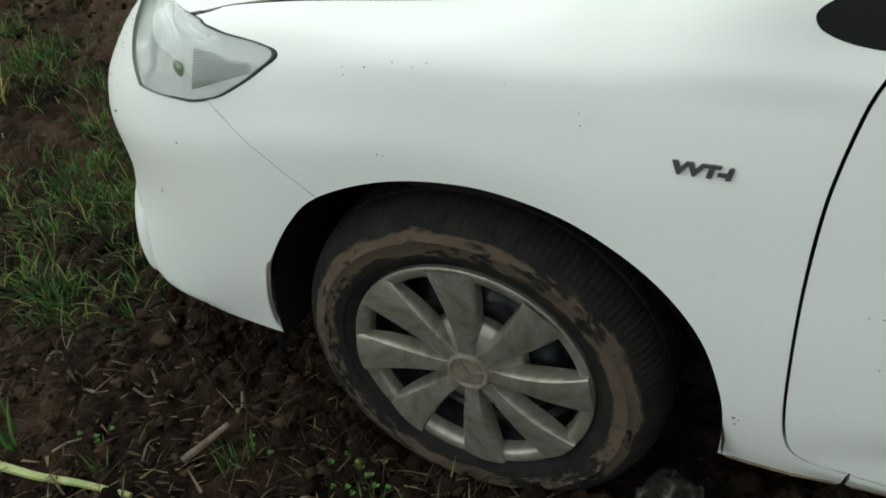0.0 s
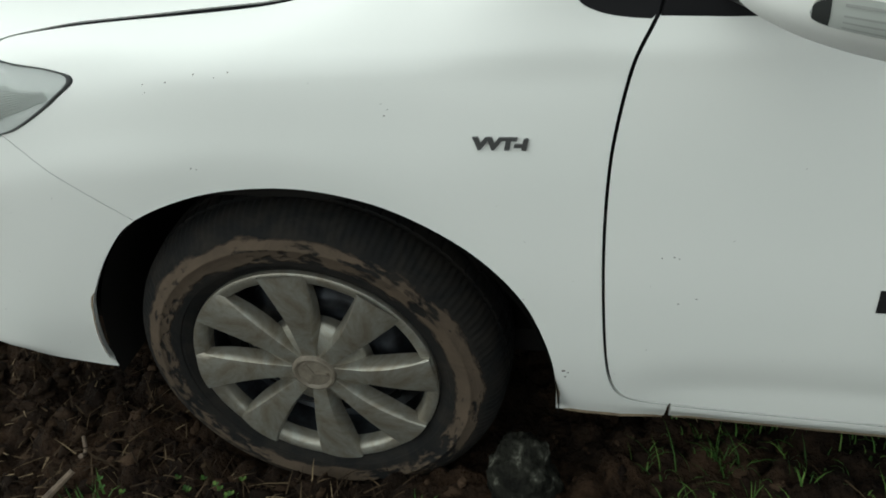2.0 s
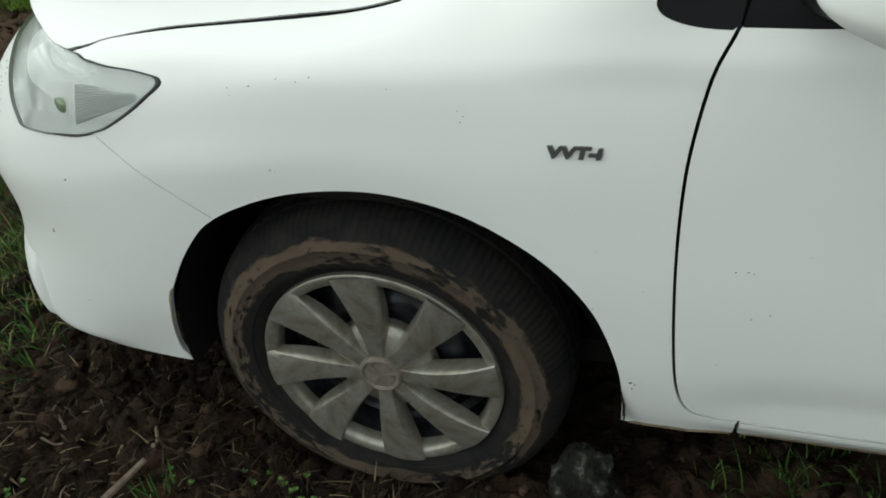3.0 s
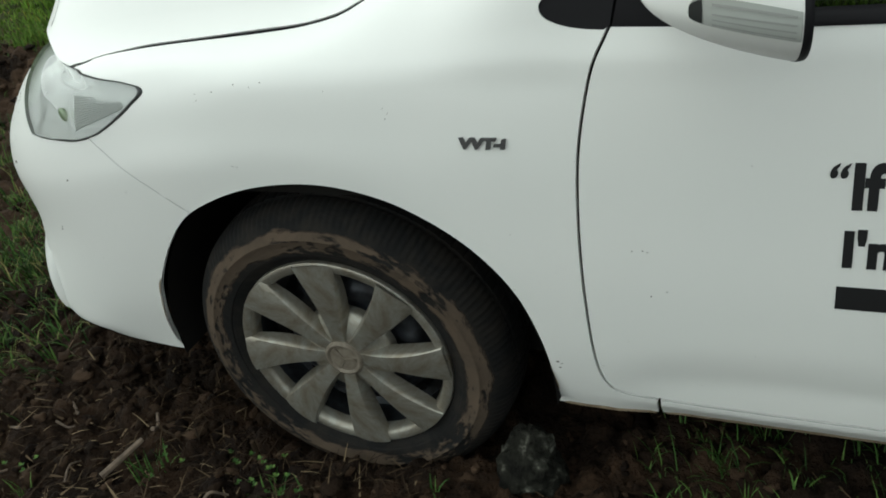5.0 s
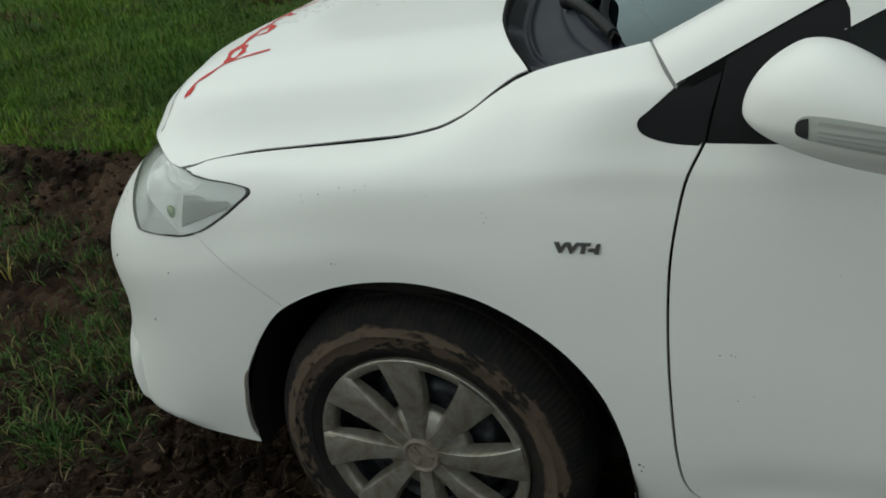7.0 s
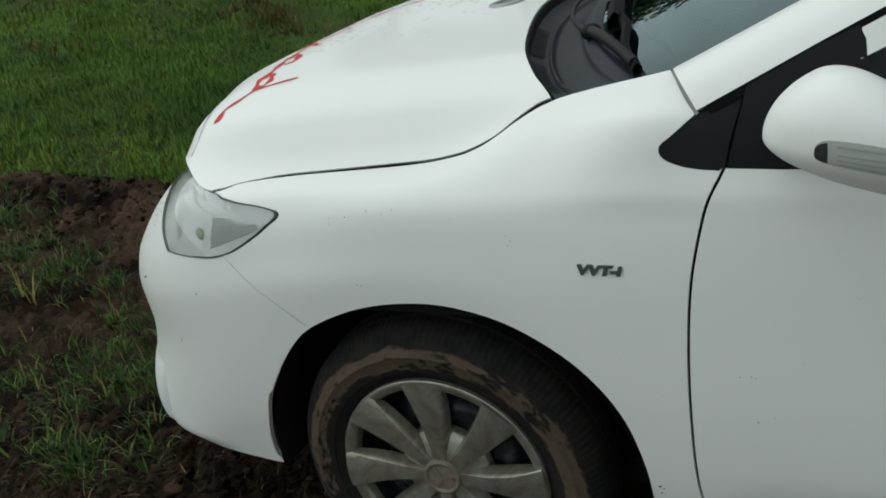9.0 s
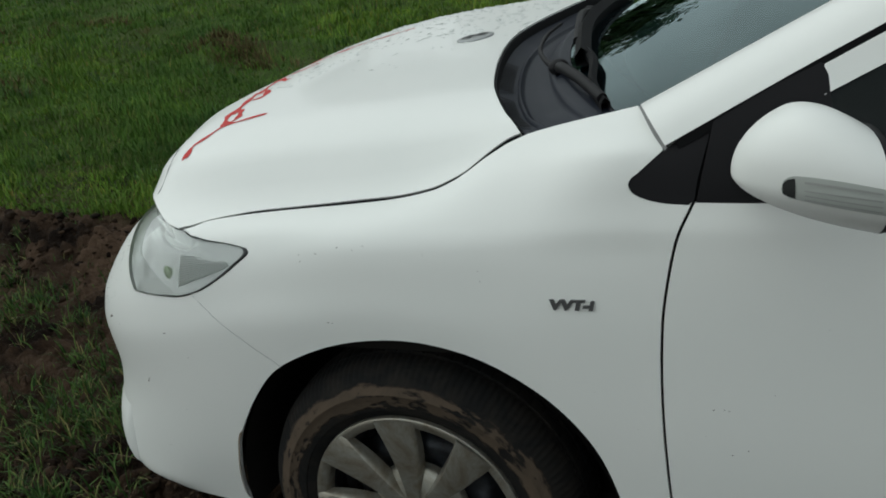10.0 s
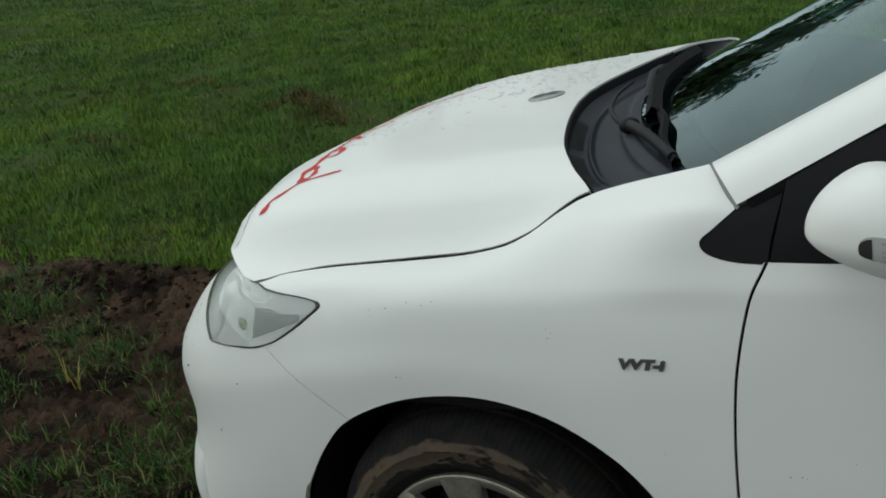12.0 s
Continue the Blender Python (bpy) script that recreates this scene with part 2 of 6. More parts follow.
# the side's sections: at each station the heights and the insets of nine levels
STATION = [U_NOSE, -0.95, -0.72, -0.43, -0.37, -0.25, 0.0, 0.095, 0.14, 0.19, 0.24, 0.44, 0.54, 2.2, 2.9, U_TAIL]
HEIGHT = [
    (0.22, 0.30, 0.40, 0.50, 0.58, 0.65, 0.71, 0.77, 0.83),
    (0.25, 0.30, 0.40, 0.52, 0.60, 0.66, 0.72, 0.775, 0.845),
    (0.255, 0.30, 0.40, 0.52, 0.61, 0.67, 0.73, 0.785, 0.845),
    (0.245, 0.29, 0.40, 0.53, 0.64, 0.70, 0.76, 0.810, 0.838),
    (0.243, 0.29, 0.40, 0.535, 0.65, 0.715, 0.775, 0.822, 0.850),
    (0.24, 0.29, 0.40, 0.54, 0.67, 0.74, 0.80, 0.838, 0.859),
    (0.235, 0.285, 0.40, 0.55, 0.68, 0.76, 0.82, 0.852, 0.874),
    (0.235, 0.285, 0.40, 0.55, 0.68, 0.76, 0.82, 0.856, 0.890),
    (0.235, 0.285, 0.40, 0.55, 0.68, 0.76, 0.82, 0.858, 0.907),
    (0.235, 0.285, 0.40, 0.55, 0.68, 0.76, 0.82, 0.861, 0.937),
    (0.235, 0.285, 0.40, 0.55, 0.68, 0.76, 0.82, 0.864, 0.960),
    (0.235, 0.285, 0.40, 0.55, 0.68, 0.76, 0.82, 0.888, 1.000),
    (0.235, 0.285, 0.40, 0.55, 0.68, 0.76, 0.82, 0.888, 1.020),
    (0.235, 0.285, 0.40, 0.55, 0.68, 0.76, 0.83, 0.910, 1.020),
    (0.25, 0.30, 0.40, 0.55, 0.68, 0.78, 0.86, 0.920, 0.980),
    (0.28, 0.32, 0.40, 0.55, 0.68, 0.78, 0.86, 0.930, 1.000),
]
INSET = [
    (0.02, -0.03, -0.02, 0.0, 0.0, 0.01, 0.03, 0.06, 0.10),
    (0.02, -0.03, -0.020, 0.004, 0.0, 0.012, 0.05, 0.10, 0.230),
    (0.01, -0.025, -0.014, 0.004, 0.0, 0.012, 0.045, 0.09, 0.190),
    (0.045, 0.035, 0.012, 0.004, 0.003, 0.012, 0.030, 0.052, 0.090),
    (0.047, 0.037, 0.015, 0.007, 0.006, 0.017, 0.034, 0.057, 0.104),
    (0.05, 0.04, 0.020, 0.012, 0.012, 0.025, 0.042, 0.068, 0.121),
    (0.055, 0.045, 0.022, 0.010, 0.010, 0.018, 0.030, 0.058, 0.1285),
    (0.06, 0.045, 0.022, 0.010, 0.011, 0.019, 0.030, 0.056, 0.1265),
    (0.06, 0.045, 0.022, 0.010, 0.011, 0.019, 0.030, 0.055, 0.136),
    (0.06, 0.045, 0.022, 0.010, 0.012, 0.020, 0.030, 0.053, 0.1595),
    (0.06, 0.045, 0.022, 0.010, 0.012, 0.020, 0.030, 0.052, 0.172),
    (0.06, 0.042, 0.020, 0.012, 0.014, 0.020, 0.028, 0.040, 0.166),
    (0.06, 0.042, 0.020, 0.012, 0.014, 0.018, 0.024, 0.040, 0.090),
    (0.06, 0.042, 0.020, 0.012, 0.014, 0.018, 0.026, 0.040, 0.090),
    (0.06, 0.042, 0.020, 0.012, 0.014, 0.020, 0.035, 0.060, 0.100),
    (0.06, 0.030, 0.010, 0.0, 0.0, 0.010, 0.03, 0.06, 0.10),
]
# one more level between the shoulder and the top edge, bulging a little
for _s, _h, _d in zip(STATION, HEIGHT, INSET):
    _i = HEIGHT.index(_h)
    if 0.4 < _s < 2.5:
        _h8, _d8 = 0.955, 0.058
    else:
        _h8, _d8 = _h[7] + 0.62 * (_h[8] - _h[7]), _d[7] + 0.48 * (_d[8] - _d[7])
    HEIGHT[_i] = _h[:8] + (_h8,) + _h[8:]
    INSET[_i] = _d[:8] + (_d8,) + _d[8:]
LEVELS = list(range(10))
_cache = {}


H_COLS = [[r[k] for r in HEIGHT] for k in LEVELS]
D_COLS = [[r[k] for r in INSET] for k in LEVELS]
H_RISE, D_RISE = [slopes(STATION, c) for c in H_COLS], [slopes(STATION, c) for c in D_COLS]


def section(u):
    """Heights and insets of the levels at u, with their slopes."""
    key = round(u, 4)
    if key not in _cache:
        h = [hermite(STATION, c, m, u) for c, m in zip(H_COLS, H_RISE)]
        d = [hermite(STATION, c, m, u) for c, m in zip(D_COLS, D_RISE)]
        _cache[key] = (h, d, slopes(LEVELS, h), slopes(LEVELS, d))
    return _cache[key]


def side(u, v):
    """A point of the car's left side: u along it, v the level from the sill (0) to the top edge (9)."""
    h, d, hm, dm = section(u)
    z, inset = hermite(LEVELS, h, hm, v), hermite(LEVELS, d, dm, v)
    a, b = plan_point(u - 0.004), plan_point(u + 0.004)
    t = (b - a) / max(np.linalg.norm(b - a), 1e-9)
    p = plan_point(u) + inset * np.array((-t[1], t[0]))
    r = math.hypot(u, z - 0.29)
    if r < 0.432:  # the flare round the wheel arch, set off by a soft crease
        k = min((0.432 - r) / 0.010, 1.0)
        p = p + (0.055 * (0.432 - r) * k) * np.array((-t[1], t[0]))
    if u > -0.24 and 0.80 < z < 0.90:  # shoulder crease along wing and doors
        ridge = 0.0024 * max(0.0, 1 - abs(z - 0.842 - 0.022 * u) / 0.032) * min((u + 0.24) / 0.12, 1.0)
        p = p - ridge * np.array((-t[1], t[0]))
    if u > 0.49 and z < 0.43:  # the doors' lower crease, with the flange and the sill standing out under it
        crease = 0.352 - 0.045 * math.exp(-(u - 0.49) / 0.10)
        off = 0.13 * max(0.0, crease - max(z, 0.272)) - 0.35 * max(0.0, 0.272 - z) - 0.007 * min(max(0.0, 1 - (z - crease) / 0.07), 1.0)
        p = p - off * min((u - 0.49) / 0.1, 1.0) * np.array((-t[1], t[0]))
    return np.array((p[0], p[1], z))


def level(u, z):
    """The level at which the side has the height z."""
    h, _, hm, _ = section(u)
    lo, hi = 0.0, 9.0
    for _ in range(30):
        mid = (lo + hi) / 2
        if hermite(LEVELS, h, hm, mid) < z:
            lo = mid
        else:
            hi = mid
    return (lo + hi) / 2


LEAN = radians(3.35)  # the car leans to its left, into the mud


def hood_height(x, y):
    """The hood's crown, alike on both sides of the leaning middle."""
    c = abs(y - 0.88)
    mid = pchip([-1.0, -0.92, -0.80, -0.62, -0.38, -0.10, 0.15, 0.45], [0.80, 0.86, 0.915, 0.955, 0.975, 0.986, 0.998, 1.02], x)
    r = (max(-x - 0.2, 0) / 0.75) ** 3.1 + (c / 0.88) ** 3.1
    drop = pchip([0.0, 0.2, 0.42, 0.53, 0.61, 0.71, 1.2], [0.0, 0.005, 0.042, 0.098, 0.118, 0.134, 0.32], r)
    return mid - drop * pchip([-0.43, -0.25, 0.0, 0.14, 0.24, 0.5], [1.0, 1.0, 0.98, 0.80, 0.52, 0.4], x) + math.tan(LEAN) * (y - 0.1) \
        - 0.04 * math.exp(-((x + 0.70) / 0.07) ** 2 - ((c - 0.52) / 0.12) ** 2)


def hood_point(x, y):
    return np.array((x, y, hood_height(x, y)))


MIDDLE = np.array((0.0, 0.02 + 0.87 * math.cos(LEAN), 0.6 + 0.87 * math.sin(LEAN)))
ACROSS = np.array((0.0, math.cos(LEAN), math.sin(LEAN)))


def other(p):
    """The matching point on the car's other side."""
    p = np.array(p, float)
    return p - 2 * np.dot(p - MIDDLE, ACROSS) * ACROSS


def flip_over(bm):
    for v in bm.verts:
        v.co = other(v.co)
    for f in bm.faces:
        f.normal_flip()
    return bm


_sheets = {}
PAIRED = True  # while the panels that both sides share are made


def sheet(polygon, du, dv, fn, depth=0.012, mirror=False, lift=0.0):
    """A panel: a closed outline in the surface's own coordinates, cut into a fine net, bent onto the surface, with a folded edge."""
    key = (tuple(map(tuple, polygon)), du, depth, lift)
    bm = bmesh.new()
    if mirror and key in _sheets:
        bm.from_mesh(_sheets[key])
        return flip_over(bm)
    bm.faces.new([bm.verts.new((p[0], p[1], 0)) for p in polygon])
    us, vs = [p[0] for p in polygon], [p[1] for p in polygon]
    for axis, lo, hi, step in ((0, min(us), max(us), du), (1, min(vs), max(vs), dv)):
        k = math.floor(lo / step) + 1
        while k * step < hi - 1e-6:
            no = (1, 0, 0) if axis == 0 else (0, 1, 0)
            bmesh.ops.bisect_plane(bm, geom=bm.verts[:] + bm.edges[:] + bm.faces[:], dist=1e-7, plane_co=tuple(k * step * n for n in no), plane_no=no)
            k += 1
    bmesh.ops.triangulate(bm, faces=[f for f in bm.faces if len(f.verts) > 4])
    normals = {}
    for v in bm.verts:
        a, b = v.co.x, v.co.y
        p = fn(a, b)
        e = 0.004
        tu = fn(a + e, b) - fn(a - e, b)
        tv = fn(a, b + e * 4) - fn(a, b - e * 4)
        n = np.cross(tu, tv)
        n /= max(np.linalg.norm(n), 1e-12)
        normals[v] = (p + n * lift, n)
    rim = [e for e in bm.edges if e.is_boundary]
    for v, (p, n) in normals.items():
        v.co = p
    bm.normal_update()
    for f in bm.faces:
        f.smooth = True
        if f.normal.dot(Vector(normals[f.verts[0]][1])) < 0:
            f.normal_flip()
    if depth:
        ring = {}
        for e in rim:
            for v in e.verts:
                if v not in ring:
                    p, n = normals[v]
                    top = bm.verts.new(p - n * 0.0006)
                    low = bm.verts.new(p - n * depth)
                    ring[v] = (top, low)
            a, b = e.verts
            f = bm.faces.new((ring[a][0], ring[b][0], ring[b][1], ring[a][1]))
            f.smooth = True
    if mirror:
        flip_over(bm)
    elif PAIRED:
        _sheets[key] = bpy.data.meshes.new("sheet")
        bm.to_mesh(_sheets[key])
    return bm


def side_outline(points):
    """(u, z) corners into the side's own (u, v)."""
    return [(u, level(u, z)) for u, z in points]


def grid_sheet(rows, closed=False):
    """A net of quads over rows of points."""
    bm = bmesh.new()
    vs = [[bm.verts.new(p) for p in r] for r in rows]
    n = len(vs[0])
    for i in range(len(vs) - 1):
        for j in range(n if closed else n - 1):
            bm.faces.new((vs[i][j], vs[i][(j + 1) % n], vs[i + 1][(j + 1) % n], vs[i + 1][j]))
    return bm


def tube(points, radius, sides=8, taper=None):
    """A round rod along the points."""
    pts = [Vector(p) for p in points]
    rows = []
    for i, p in enumerate(pts):
        t = (pts[min(i + 1, len(pts) - 1)] - pts[max(i - 1, 0)]).normalized()
        a = t.orthogonal().normalized() if i == 0 else (rows_a - t * rows_a.dot(t)).normalized()
        rows_a = a
        b = t.cross(a)
        r = radius if taper is None else radius * (1 + (taper - 1) * i / (len(pts) - 1))
        rows.append([p + a * math.cos(2 * math.pi * k / sides) * r + b * math.sin(2 * math.pi * k / sides) * r for k in range(sides)])
    bm = grid_sheet(rows, True)
    for r in (rows[0], rows[-1]):
        bm.faces.new([bm.verts.new(p) for p in r])
    bmesh.ops.remove_doubles(bm, verts=bm.verts[:], dist=1e-6)
    bmesh.ops.recalc_face_normals(bm, faces=bm.faces[:])
    return smooth(bm)


def box(bm, lo, hi):
    r = bmesh.ops.create_cube(bm, size=1)
    for v in r["verts"]:
        v.co = Vector([lo[k] + (v.co[k] + 0.5) * (hi[k] - lo[k]) for k in range(3)])
    return r["verts"]


# ---- the car ----
car = tagged(new("car"), "white four-door saloon car with muddy wheels, stuck in a muddy field", "car")

ARCH = spline([(-0.386, 0.246), (-0.400, 0.288), (-0.366, 0.394), (-0.340, 0.452), (-0.277, 0.541), (-0.210, 0.601), (-0.091, 0.650), (0.030, 0.668),
               (0.134, 0.657), (0.220, 0.625), (0.301, 0.569), (0.358, 0.494), (0.387, 0.402), (0.394, 0.322), (0.388, 0.236)], 5)
SEAM_AT = 25  # the arch point at which the bumper ends and the wing begins
SEAM = spline([(-0.210, 0.601), (-0.270, 0.647), (-0.320, 0.686), (-0.383, 0.735)], 4)
DOOR_FRONT = spline([(0.524, 0.890), (0.519, 0.880), (0.499, 0.836), (0.481, 0.755), (0.473, 0.690), (0.468, 0.600), (0.467, 0.501), (0.469, 0.400),
                     (0.476, 0.336), (0.492, 0.303), (0.520, 0.291), (0.559, 0.289)], 5)
LAMP_UV = spline([(-0.900, 8.15), (-0.62, 8.95), (-0.545, 9.05), (-0.440, 8.72), (-0.400, 7.74), (-0.352, 7.02), (-0.276, 6.44)], 6)[:-1] \
    + spline([(-0.276, 6.44), (-0.256, 6.29), (-0.252, 6.11), (-0.262, 5.95)], 3)[:-1] \
    + spline([(-0.262, 5.95), (-0.300, 5.62), (-0.354, 5.36), (-0.390, 5.33), (-0.455, 5.45), (-0.520, 5.55), (-0.566, 5.64)], 4)[:-1] \
    + spline([(-0.566, 5.64), (-0.600, 6.10), (-0.653, 6.78), (-0.73, 7.40), (-0.85, 7.92), (-0.900, 8.15)], 4)[:-1]
LAMP_UV = [(u + 0.005, v + 0.05) for u, v in LAMP_UV]
# where the painted green reflection sits in the headlight
GREEN_AT = (-0.455, 6.20)
LAMP_EDGE = [(a[0] + (b[0] - a[0]) * k / 6, a[1] + (b[1] - a[1]) * k / 6) for a, b in zip(LAMP_UV, LAMP_UV[1:] + LAMP_UV[:1]) for k in range(6)]


def cut(line, off):
    """Move an open line sideways by off, for the gap between panels."""
    p = [np.array(q, float) for q in line]
    out = []
    for i in range(len(p)):
        t = p[min(i + 1, len(p) - 1)] - p[max(i - 1, 0)]
        t /= max(np.linalg.norm(t), 1e-9)
        out.append(tuple(p[i] + off * np.array((-t[1], t[0]))))
    return out


def to_levels(line):
    return [(u, level(u, z)) for u, z in line]


def side_panels(parent, mirror):
    """Wing, bumper half, doors, sill and rear quarter of one side."""
    def panel(name, outline, label="", mat=paint, du=0.02, dv=0.25, depth=0.008):
        return part(name, sheet(outline, du, dv, side, depth, mirror), mat, parent, label)

    i_seam = min(range(len(LAMP_UV)), key=lambda k: abs(LAMP_UV[k][0] + 0.385) + abs(LAMP_UV[k][1] - 5.38) * 0.1)
    i_shut = min(range(len(LAMP_UV)), key=lambda k: abs(LAMP_UV[k][0] + 0.435) + abs(LAMP_UV[k][1] - 8.90) * 0.1)
    # wing: round the lamp's rear, along the hood's edge, the pillar seam, the mirror triangle, the door, the sill and the arch
    arch_rear = ARCH[SEAM_AT:]
    wing = to_levels(cut(SEAM, -0.0004))
    wing += [(u + 0.002, v) for u, v in reversed(LAMP_UV[i_shut:i_seam])]
    wing += [(u, 8.97) for u in np.linspace(-0.425, 0.242, 34)]
    wing += [(u, 9.0) for u in np.linspace(0.255, 0.432, 10)]
    wing += [(0.448, 8.8), (0.466, 8.45), (0.484, 8.09)]
    wing += spline([(0.484, 8.06), (0.454, 7.66), (0.440, 7.50), (0.4365, 7.36), (0.444, 7.20), (0.465, 7.07), (0.49, 7.0), (0.517, 6.97)], 4)
    wing += to_levels(cut(DOOR_FRONT, -0.0022))[1:]
    wing += to_levels([(0.556, 0.280), (0.553, 0.237)])
    wing += to_levels([(0.47, 0.236)])
    wing += to_levels(list(reversed(arch_rear)))[:-1]
    panel("wing", wing, dv=0.125)
    # bumper half
    arch_front = ARCH[:SEAM_AT + 1]
    bumper = to_levels(cut(SEAM, 0.0004))[::-1]
    bumper += to_levels(list(reversed(arch_front)))[1:]
    bumper += [(u, 0.02) for u in np.linspace(-0.42, U_NOSE + 0.002, 30)]
    bumper += [(U_NOSE + 0.002, v) for v in np.linspace(0.5, 9.0, 18)]
    bumper += [(u, 9.0) for u in np.linspace(U_NOSE + 0.08, -0.98, 8)]
    bumper += [(-0.915, 8.2)]
    bumper += [(u, v - 0.03) for u, v in reversed(LAMP_UV[i_seam:])][1:]
    panel("bumper", bumper, "white bumper with mud along its lower edge")
    # doors
    belt = [(u, 6.98) for u in np.linspace(1.62, 0.60, 20)]
    rear_edge = [(1.625, 0.30), (1.63, 0.5), (1.63, 0.7), (1.625, 0.86)]
    door = to_levels(cut(DOOR_FRONT, 0.0022))
    door += to_levels([(u, 0.2895) for u in np.linspace(0.6, 1.6, 20)]) + to_levels(rear_edge) + belt
    d = panel("front_door", door, "white front door with black lettering", dv=0.125)
    rear = to_levels([(1.633, 0.2895)] + [(u, 0.2895) for u in np.linspace(1.7, 2.20, 10)] + [(2.25, 0.36), (2.30, 0.50), (2.42, 0.62), (2.50, 0.70), (2.50, 0.86)])
    rear += [(u, 6.98) for u in np.linspace(2.45, 1.66, 14)] + to_levels(list(reversed([(u + 0.008, z) for u, z in rear_edge])))
    panel("rear_door", rear)
    hub_x = 2.60
    arch2 = [(hub_x + 0.37 * math.cos(a), 0.29 + 0.375 * math.sin(a)) for a in np.linspace(math.pi + 0.02, -0.1, 30)]
    quarter = to_levels([(2.205, 0.28), (2.20, 0.24)] + [p for p in arch2 if p[1] > 0.245] + [(3.02, 0.262)])
    quarter += [(u, 0.1) for u in np.linspace(3.1, U_TAIL - 0.002, 20)] + [(U_TAIL - 0.002, v) for v in np.linspace(0.5, 9, 16)]
    quarter += [(u, 9.0) for u in np.linspace(U_TAIL - 0.05, 2.52, 30)]
    quarter += to_levels([(2.506, 0.86), (2.506, 0.70), (2.428, 0.615), (2.305, 0.495), (2.257, 0.355)])
    panel("rear_quarter", quarter, du=0.04, dv=0.5)
    sill = to_levels([(0.560, 0.237), (0.562, 0.285)] + [(u, 0.285) for u in np.linspace(0.62, 2.19, 30)] + [(2.195, 0.237)] + [(u, 0.2365) for u in np.linspace(2.15, 0.6, 30)])
    panel("sill", sill, du=0.05, dv=0.125)
    # the headlight: a clear lens before a bright fluted bowl, in a dark seal
    def inner(u, v):
        """The bright reflector behind the lens: fluted side part and a round bowl."""
        p = side(u, v)
        t = side(u + 0.004, v) - side(u - 0.004, v)
        w = side(u, v + 0.02) - side(u, v - 0.02)
        n = np.cross(t, w)
        n /= np.linalg.norm(n)
        edge = min(math.hypot(u - a, (v - b) * 0.045) for a, b in LAMP_EDGE)
        mid = 5.95 + 4.0 * max(-u - 0.42, 0.0)
        roll = (v - mid) / 1.25
        step = min(max((-u - 0.432) / 0.012, 0.0), 1.0)
        deep = 0.005 + 0.016 * min(roll * roll, 1.6) + 0.005 * step
        bowl = math.hypot((u + 0.60) / 0.10, (v - 7.0) / 1.3)
        deep += 0.008 * max(0.0, 1 - bowl * bowl) ** 1.5
        deep = 0.003 + (deep - 0.003) * min(1.0, edge / 0.022)
        return p - n * deep

    mid_u, mid_v = -0.50, 6.7
    def rim(u):
        return 0.004 + 0.026 * min(max((u + 0.50) / 0.12, 0.0), 1.0)

    inset_line = [(u + (mid_u - u) * rim(u), v + (mid_v - v) * rim(u) * 1.2) for u, v in LAMP_UV]
    lamp = part("headlight", sheet(LAMP_UV, 0.008, 0.06, inner, 0.0, mirror), reflector, parent, "clear headlight with a bright fluted reflector")
    part("lens", sheet(inset_line, 0.015, 0.2, side, 0.0, mirror, 0.003), lens_glass, lamp, "clear rain-wet lens").visible_shadow = False
    ring = bmesh.new()
    offs = [(LAMP_UV, -0.012), (LAMP_UV, 0.0005), ([(u + (mid_u - u) * rim(u) * 0.5, v + (mid_v - v) * rim(u) * 0.6) for u, v in LAMP_UV], 0.003), (inset_line, 0.002), (inset_line, -0.005)]
    rows = []
    for line, lift in offs:
        row = []
        for u, v in line:
            n = np.cross(side(u + 0.004, v) - side(u - 0.004, v), side(u, v + 0.02) - side(u, v - 0.02))
            row.append(side(u, v) + lift * n / np.linalg.norm(n))
        rows.append(row)
    ring = grid_sheet(rows, True)
    bmesh.ops.recalc_face_normals(ring, faces=ring.faces[:])
    if mirror:
        flip_over(ring)
    seal = part("lamp_seal", smooth(ring, 60), seal_grey, lamp, "dark grey lamp seal")
    seal.data.materials.append(lens_edge)
    for f in seal.data.polygons:
        if f.center.x < -0.47:
            f.material_index = 1
    # fluted side reflector
    rows = []
    for s in np.linspace(0, 1, 113):
        row = []
        for u in np.linspace(-0.425, -0.284, 24):
            v = 6.22 - 1.5 * (u + 0.425) + (2 * s - 1) * (0.56 - 2.6 * (u + 0.425))
            n = np.cross(side(u + 0.004, v) - side(u - 0.004, v), side(u, v + 0.02) - side(u, v - 0.02))
            q = min(s, 1 - s, (u + 0.425) * 5, (-0.284 - u) * 5)
            row.append(side(u, v) - (0.0060 - min(q * 0.05, 0.003) + 0.006 * s * s + 0.0005 * math.sin(s * 88) * (q > 0.04)) * n / np.linalg.norm(n))
        rows.append(row)
    flutes = grid_sheet(rows)
    bmesh.ops.recalc_face_normals(flutes, faces=flutes.faces[:])
    if mirror:
        flip_over(flutes)
    part("side_reflector", smooth(flutes, 60), flute_metal, lamp, "bright fluted side reflector")
    # no bulb here: a green ellipsoid paints in the grass the reflector mirrors
    green_patch = bmesh.new()
    bmesh.ops.create_uvsphere(green_patch, u_segments=20, v_segments=12, radius=0.012)
    for v in green_patch.verts:
        v.co = Vector(inner(GREEN_AT[0], GREEN_AT[1])) + Vector((v.co.x * 0.9 - v.co.z * 0.2, v.co.y * 0.5, v.co.z * 1.2))
    if mirror:
        flip_over(green_patch)
    part("mirrored_grass_patch", smooth(green_patch), mirrored_green, lamp, "green patch painted for grass mirrored in the reflector")
    return d, lamp


door_left, lamp_left = side_panels(car, False)
side_panels(car, True)
for _me in _sheets.values():
    bpy.data.meshes.remove(_me)
_sheets.clear()
PAIRED = False

